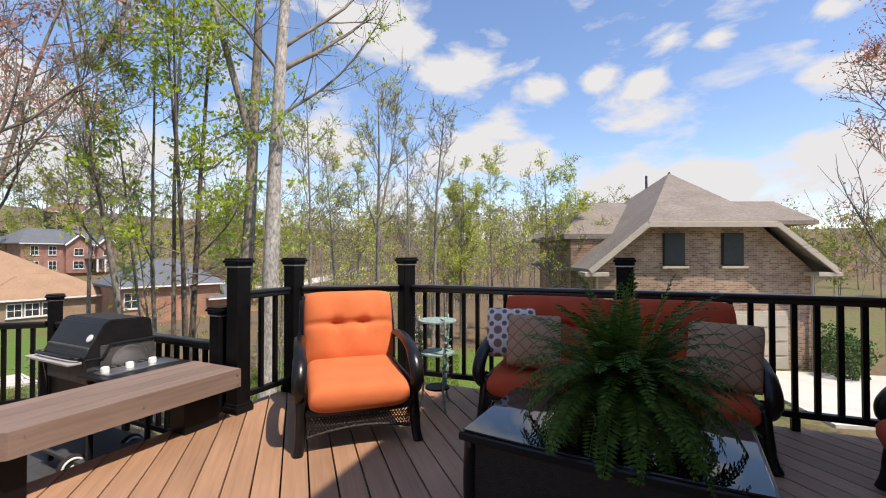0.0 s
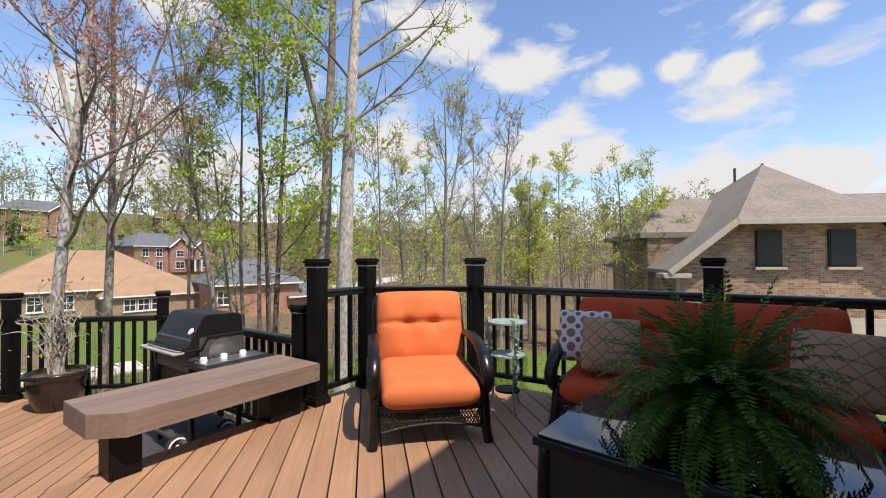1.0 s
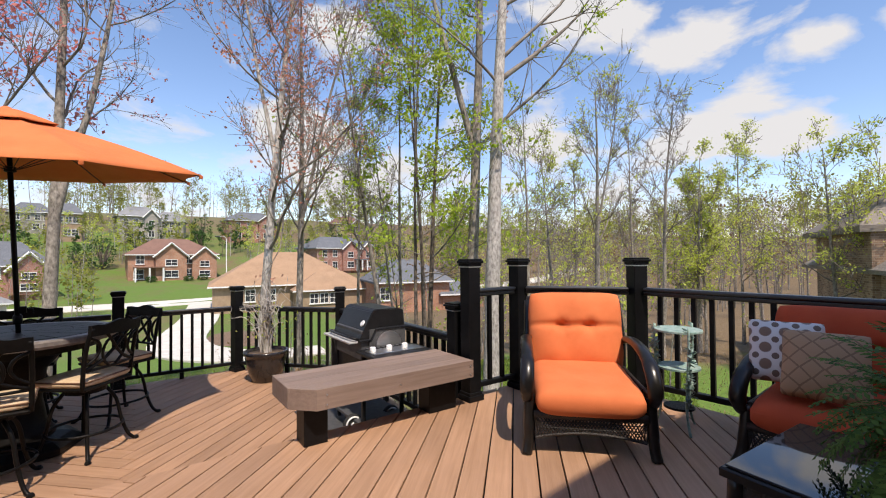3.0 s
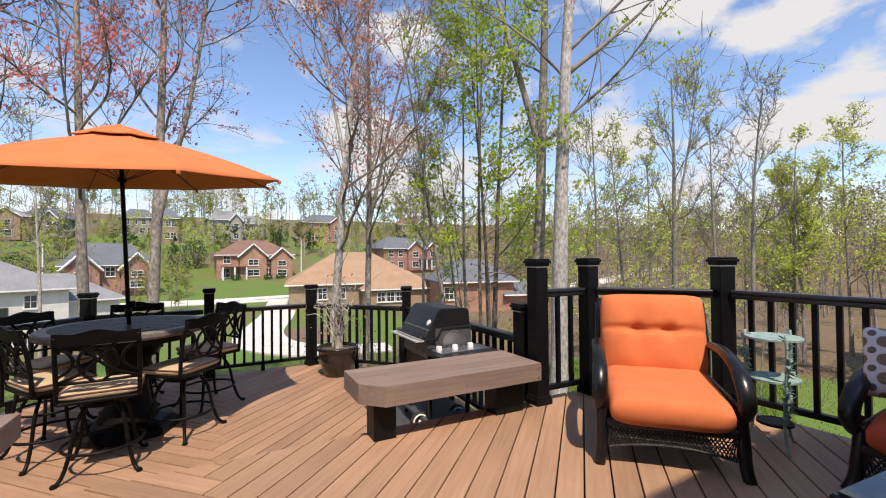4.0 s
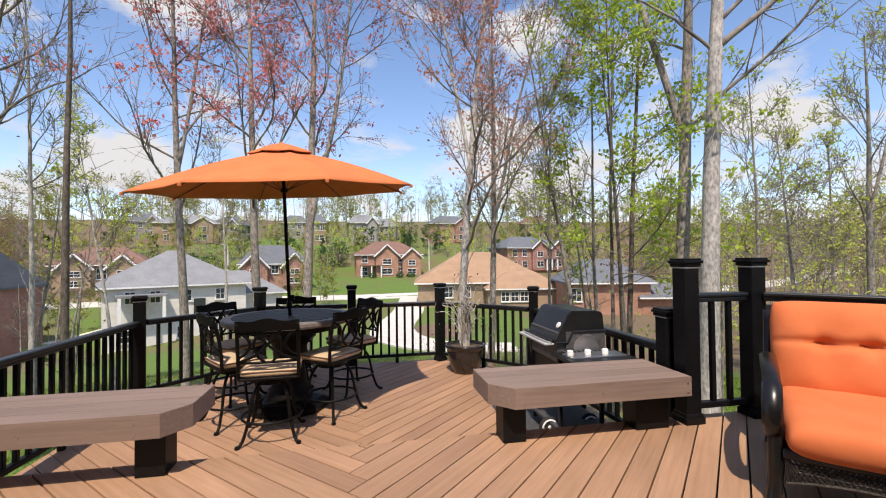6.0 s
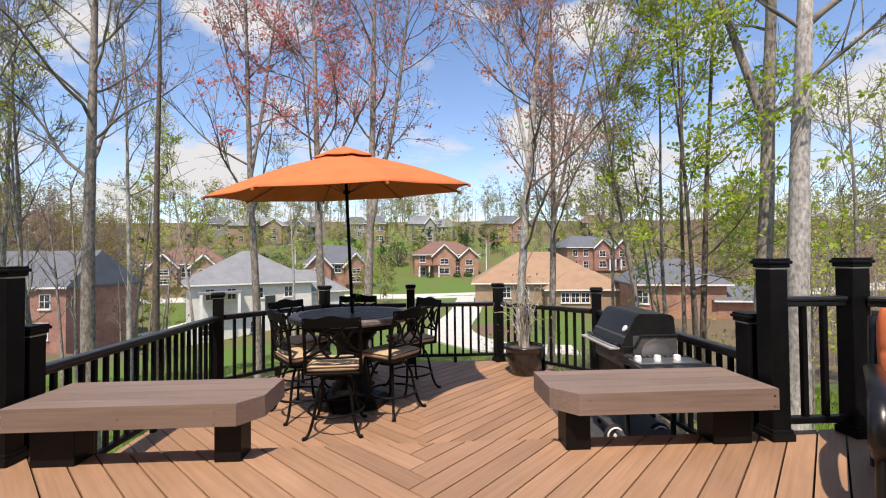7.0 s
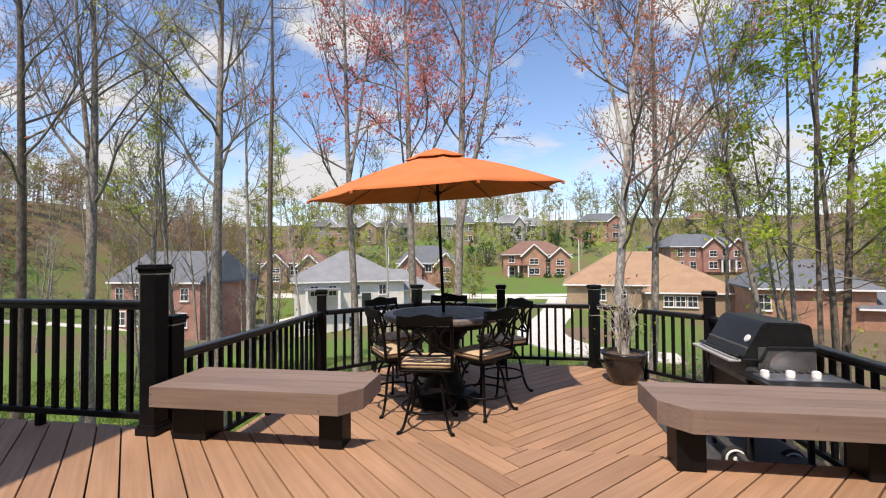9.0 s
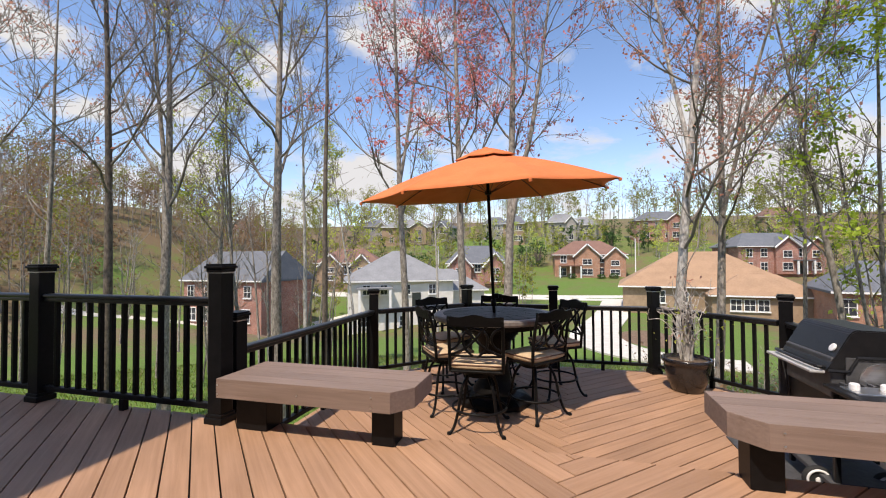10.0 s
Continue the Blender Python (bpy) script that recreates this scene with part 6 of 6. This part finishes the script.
def woods(name, label, spots, leaf, bark, seed, hmin, hmax, cards, size, bare=0.3):
    """Far trees by the hundred: trunks and limbs in one mesh, crowns in another."""
    rng = np.random.default_rng(seed)
    wd, cen = Wood(), []
    for x, y in spots:
        h = rng.uniform(hmin, hmax)
        z = land(x, y) - 0.3
        p = limb(rng, (x, y, z), (rng.normal(0, 0.04), rng.normal(0, 0.04), 1), h, 5, 0.03, 0.1)
        r = h * 0.009
        wd.add(p, r * (1 - 0.8 * np.linspace(0, 1, 6)), 5)
        full = rng.uniform(0, 1) > bare
        for k in range(11):
            i = rng.uniform(1.3, 5)
            j = min(4, int(i))
            q0 = p[j] + (p[j + 1] - p[j]) * (i - j)
            a = rng.uniform(0, 2 * math.pi)
            q = limb(rng, q0, (math.cos(a), math.sin(a), rng.uniform(0.5, 1.3)), h * rng.uniform(0.14, 0.28), 3, 0.1, 0.4)
            wd.add(q, np.array((0.032, 0.024, 0.016, 0.009)) * h / 11, 3)
            for t in range(2):
                q3 = limb(rng, q[1 + t], rng.normal(0, 0.6, 3) + np.array((0, 0, 0.7)), h * 0.09, 2, 0.1, 0.2)
                wd.add(q3, np.array((0.018, 0.012, 0.006)) * h / 11, 3)
            m = cards if full else max(2, cards // 5)
            c = q[rng.integers(2, 4, m)] + rng.normal(0, h * 0.032, (m, 3)) * np.array((1.1, 1.1, 0.7))
            cen.append(c)
    root = tagged(new(name), label, "woods", kind="stuff")
    ob = wd.mesh("trunks", bark, root)
    tagged(ob, kind="stuff")
    v, f = leaf_arrays(rng, np.concatenate(cen), size)
    tagged(mesh_of("crowns", v, f, leaf, root), kind="stuff")


def scatter(n, seed, az0, az1, d0, d1, keep=None):
    rng = np.random.default_rng(seed)
    out = []
    while len(out) < n:
        a, d = radians(rng.uniform(az0, az1)), rng.uniform(d0, d1)
        x, y = d * math.sin(a), d * math.cos(a)
        if keep is None or keep(x, y):
            out.append((x, y))
    return out


FAR = scatter(300, 41, 26, 82, 34, 105, lambda x, y: not (y > 95 and x < 52) and not (y > 30 and x < 36))
woods("far_woods", "spring woods beyond the valley in yellow-green leaf", FAR[:150], LEAF_YELLOW, BARK_GREY, 51, 6.0, 10.0, 22, 0.105, 0.4)
woods("far_woods_brown", "bare brown woods beyond the valley", FAR[150:], LEAF_DRY, BARK_GREY, 59, 6.5, 10, 16, 0.11, 0.35)
woods("back_woods", "yellow-green woods on the rise to the side", scatter(190, 61, 34, 88, 95, 165, lambda x, y: x > 56), LEAF_WOOD, BARK_GREY, 62, 8, 13, 22, 0.25, 0.25)
woods("ridge_woods", "mixed spring woods along the far ridge", scatter(400, 42, -62, 66, 158, 235), LEAF_WOOD, BARK_GREY, 52, 11, 22, 24, 0.29, 0.45)
woods("crest_woods", "thin pale woods along the skyline", scatter(150, 67, -50, 60, 240, 330), LEAF_WOOD, BARK_GREY, 67, 14, 24, 12, 0.42, 0.4)
HILL = scatter(400, 43, -70, -33, 58, 140, lambda x, y: x < -42 and not (y < 62 and x > -52) and not (1.05 < -x / y < 1.4 and 68 < math.hypot(x, y) < 105))
woods("hill_woods", "bare brown woods on the hillside", HILL[:270], LEAF_DRY, BARK_GREY, 53, 8, 14, 18, 0.17, 0.3)
woods("hill_woods_green", "hillside woods coming into yellow-green leaf", HILL[270:], LEAF_WOOD, BARK_GREY, 57, 7, 13, 26, 0.17, 0.25)
woods("garden_trees", "small garden trees between the houses", scatter(105, 47, -36, 40, 60, 102, lambda x, y: abs(y - 71) > 5 and not (-4 < x < 18) and not (30 < x < 52 and y > 78)), LEAF_WOOD, BARK_GREY, 58, 3.5, 7.5, 12, 0.17, 0.35)
woods("valley_trees", "scattered young trees among the houses", scatter(165, 44, -36, 40, 112, 158), LEAF_WOOD, BARK_GREY, 54, 5, 11, 26, 0.19, 0.4)
woods("valley_trees_bright", "young valley trees in fresh yellow-green leaf", scatter(90, 49, -36, 40, 100, 156, lambda x, y: not (-3 < x < 16 and y < 112) and not (32 < x < 52 and y < 112)), LEAF_YELLOW, BARK_PALE, 64, 5, 10, 24, 0.18, 0.35)
woods("slope_thicket", "thin bare saplings on the slope below the deck", scatter(34, 48, -66, -28, 15, 36), LEAF_DRY, BARK_GREY, 63, 4.0, 8.5, 4, 0.05, 0.5)
woods("near_thicket", "thin saplings and scrub below the deck", scatter(34, 45, 25, 74, 13, 34), LEAF_YELLOW, BARK_GREY, 55, 3.0, 6.5, 8, 0.07, 0.4)
woods("valley_evergreens", "dark evergreen trees dotted over the far slope", scatter(46, 56, -34, 38, 108, 165), LEAF_SHRUB, BARK_DARK, 66, 4, 8, 34, 0.20, 0.0)
woods("bank_brush", "tangled bare brush on the bank below the lower deck", scatter(75, 50, 9, 30, 8.9, 15), LEAF_DRY, BARK_GREY, 65, 1.3, 2.8, 3, 0.035, 0.6)
woods("right_woods", "woods behind the brick house", scatter(120, 46, 80, 125, 46, 95), LEAF_WOOD, BARK_GREY, 56, 6, 8.5, 24, 0.14, 0.2)


def shrub(x, y, w, h, seed, mat=None, label="rounded dark green evergreen shrub", n=500, size=0.09):
    rng = np.random.default_rng(seed)
    root = thing("shrub", label, "shrub", "garden shrubs")
    st = Wood()
    for k in range(6):
        a = rng.uniform(0, 6.28)
        st.add(limb(rng, (0, 0, -0.1), (0.4 * math.cos(a), 0.4 * math.sin(a), 1), h * 0.8, 3, 0.1, 0.2), np.array((0.03, 0.025, 0.02, 0.01)) * h, 4)
    st.mesh("shrub_wood", BARK_DARK, root)
    d = rng.normal(0, 1, (n, 3))
    d /= np.linalg.norm(d, axis=1)[:, None]
    d *= (rng.uniform(0.45, 1.0, n) ** 0.4 * (1 + 0.18 * np.sin(d[:, 0] * 7 + seed) * np.cos(d[:, 2] * 6)))[:, None]
    c = d * np.array((w / 2, w / 2, h / 2)) + np.array((0, 0, h / 2))
    v, f = leaf_arrays(rng, c, size)
    mesh_of("crown", v, f, mat or LEAF_SHRUB, root)
    root.matrix_basis = pose(x, y, land(x, y))


for i, (x, y, w, h) in enumerate(((-5.5, 112, 5, 7), (-9, 111, 4, 5.5), (15, 138, 6, 9), (-38, 105, 6, 5), (-45, 104, 5, 6), (-33, 104, 5, 5), (2.5, 98, 2, 1.2), (8.5, 98, 1.8, 1.1), (11, 98.5, 2, 1.2), (56, 132, 5, 5), (-24, 52, 2, 1.6), (-28, 44, 2.5, 1.8))):
    shrub(x, y, w, h, 60 + i, None, n=700, size=0.09 * max(1, w / 2.2))
for i, (a, d, w, h) in enumerate(((14.0, 15.0, 1.3, 1.3), (14.6, 15.9, 1.7, 1.6), (15.6, 16.8, 2.0, 1.3), (16.3, 18.5, 2.2, 1.6))):
    x, y = along(a, d)
    shrub(x, y, w, h, 90 + i, None, n=900, size=0.06)


def street_lamp(x, y, h):
    root = thing("street_lamp", "slim pale metal street lamp beside the road", "street lamp")
    part("pole", lathe(((0.16, 0), (0.16, 0.3), (0.09, 0.4), (0.06, h)), 10), LIGHTPL, root, smooth=True)
    part("arm", tube(smooth_line([(0, 0, h - 0.1), (0.3, 0, h + 0.25), (1.1, 0, h + 0.3)], 5), 0.045, 6), LIGHTPL, root)
    part("lamp_head", box((1.3, 0, h + 0.28), (0.6, 0.26, 0.14), 0.04), GREYPL, root)
    root.matrix_basis = pose(x, y, land(x, y), 0, 0, 200)


street_lamp(10.6, 68, 9.2)
street_lamp(-19.0, 67, 8.5)


def grass(name, label, n, seed, az0, az1, d0, d1, mat):
    """Short blades on the lawn below the deck."""
    rng = np.random.default_rng(seed)
    a = np.radians(rng.uniform(az0, az1, n))
    d = np.sqrt(rng.uniform(d0 * d0, d1 * d1, n))
    x, y = d * np.sin(a), d * np.cos(a)
    z = np.array([land(float(p), float(q)) for p, q in zip(x, y)])
    b = np.stack([x, y, z], 1)
    t = rng.uniform(0, 2 * np.pi, n)
    w = np.stack([np.cos(t), np.sin(t), np.zeros(n)], 1) * 0.012
    up = np.stack([rng.normal(0, 0.03, n), rng.normal(0, 0.03, n), rng.uniform(0.05, 0.12, n)], 1)
    v = np.stack([b - w, b + w, b + up + w * 0.3, b + up - w * 0.3], 1).reshape(-1, 3)
    ob = mesh_of(name, v, np.arange(4 * n).reshape(-1, 4), mat)
    return tagged(ob, label, "grass", kind="stuff")


GRASS = leafy("grass_blade", (0.10, 0.17, 0.02), (0.26, 0.33, 0.06), 0.35)
STRAW = leafy("straw_blade", (0.22, 0.17, 0.09), (0.36, 0.29, 0.17), 0.35)
grass("lawn_grass", "short green lawn grass below the deck", 42000, 71, -66, 20, 7.5, 24, GRASS)
grass("bank_grass", "green grass on the bank under the trees", 22000, 74, 40, 66, 9, 20, GRASS)
grass("lawn_straw", "dry straw and leaf bits in the lawn", 15000, 72, -66, 80, 7.5, 24, STRAW)
grass("lawn_grass_side", "short green lawn grass beside the deck", 16000, 73, 52, 100, 5.5, 14, GRASS)


# ---- deck boards, last ----
deck_floor("floor_lower", LOWER, LOW, "brown composite boards in a herringbone on the lower deck")
deck_floor("floor_upper", UPPER, UP, "brown composite boards in a herringbone on the upper deck")
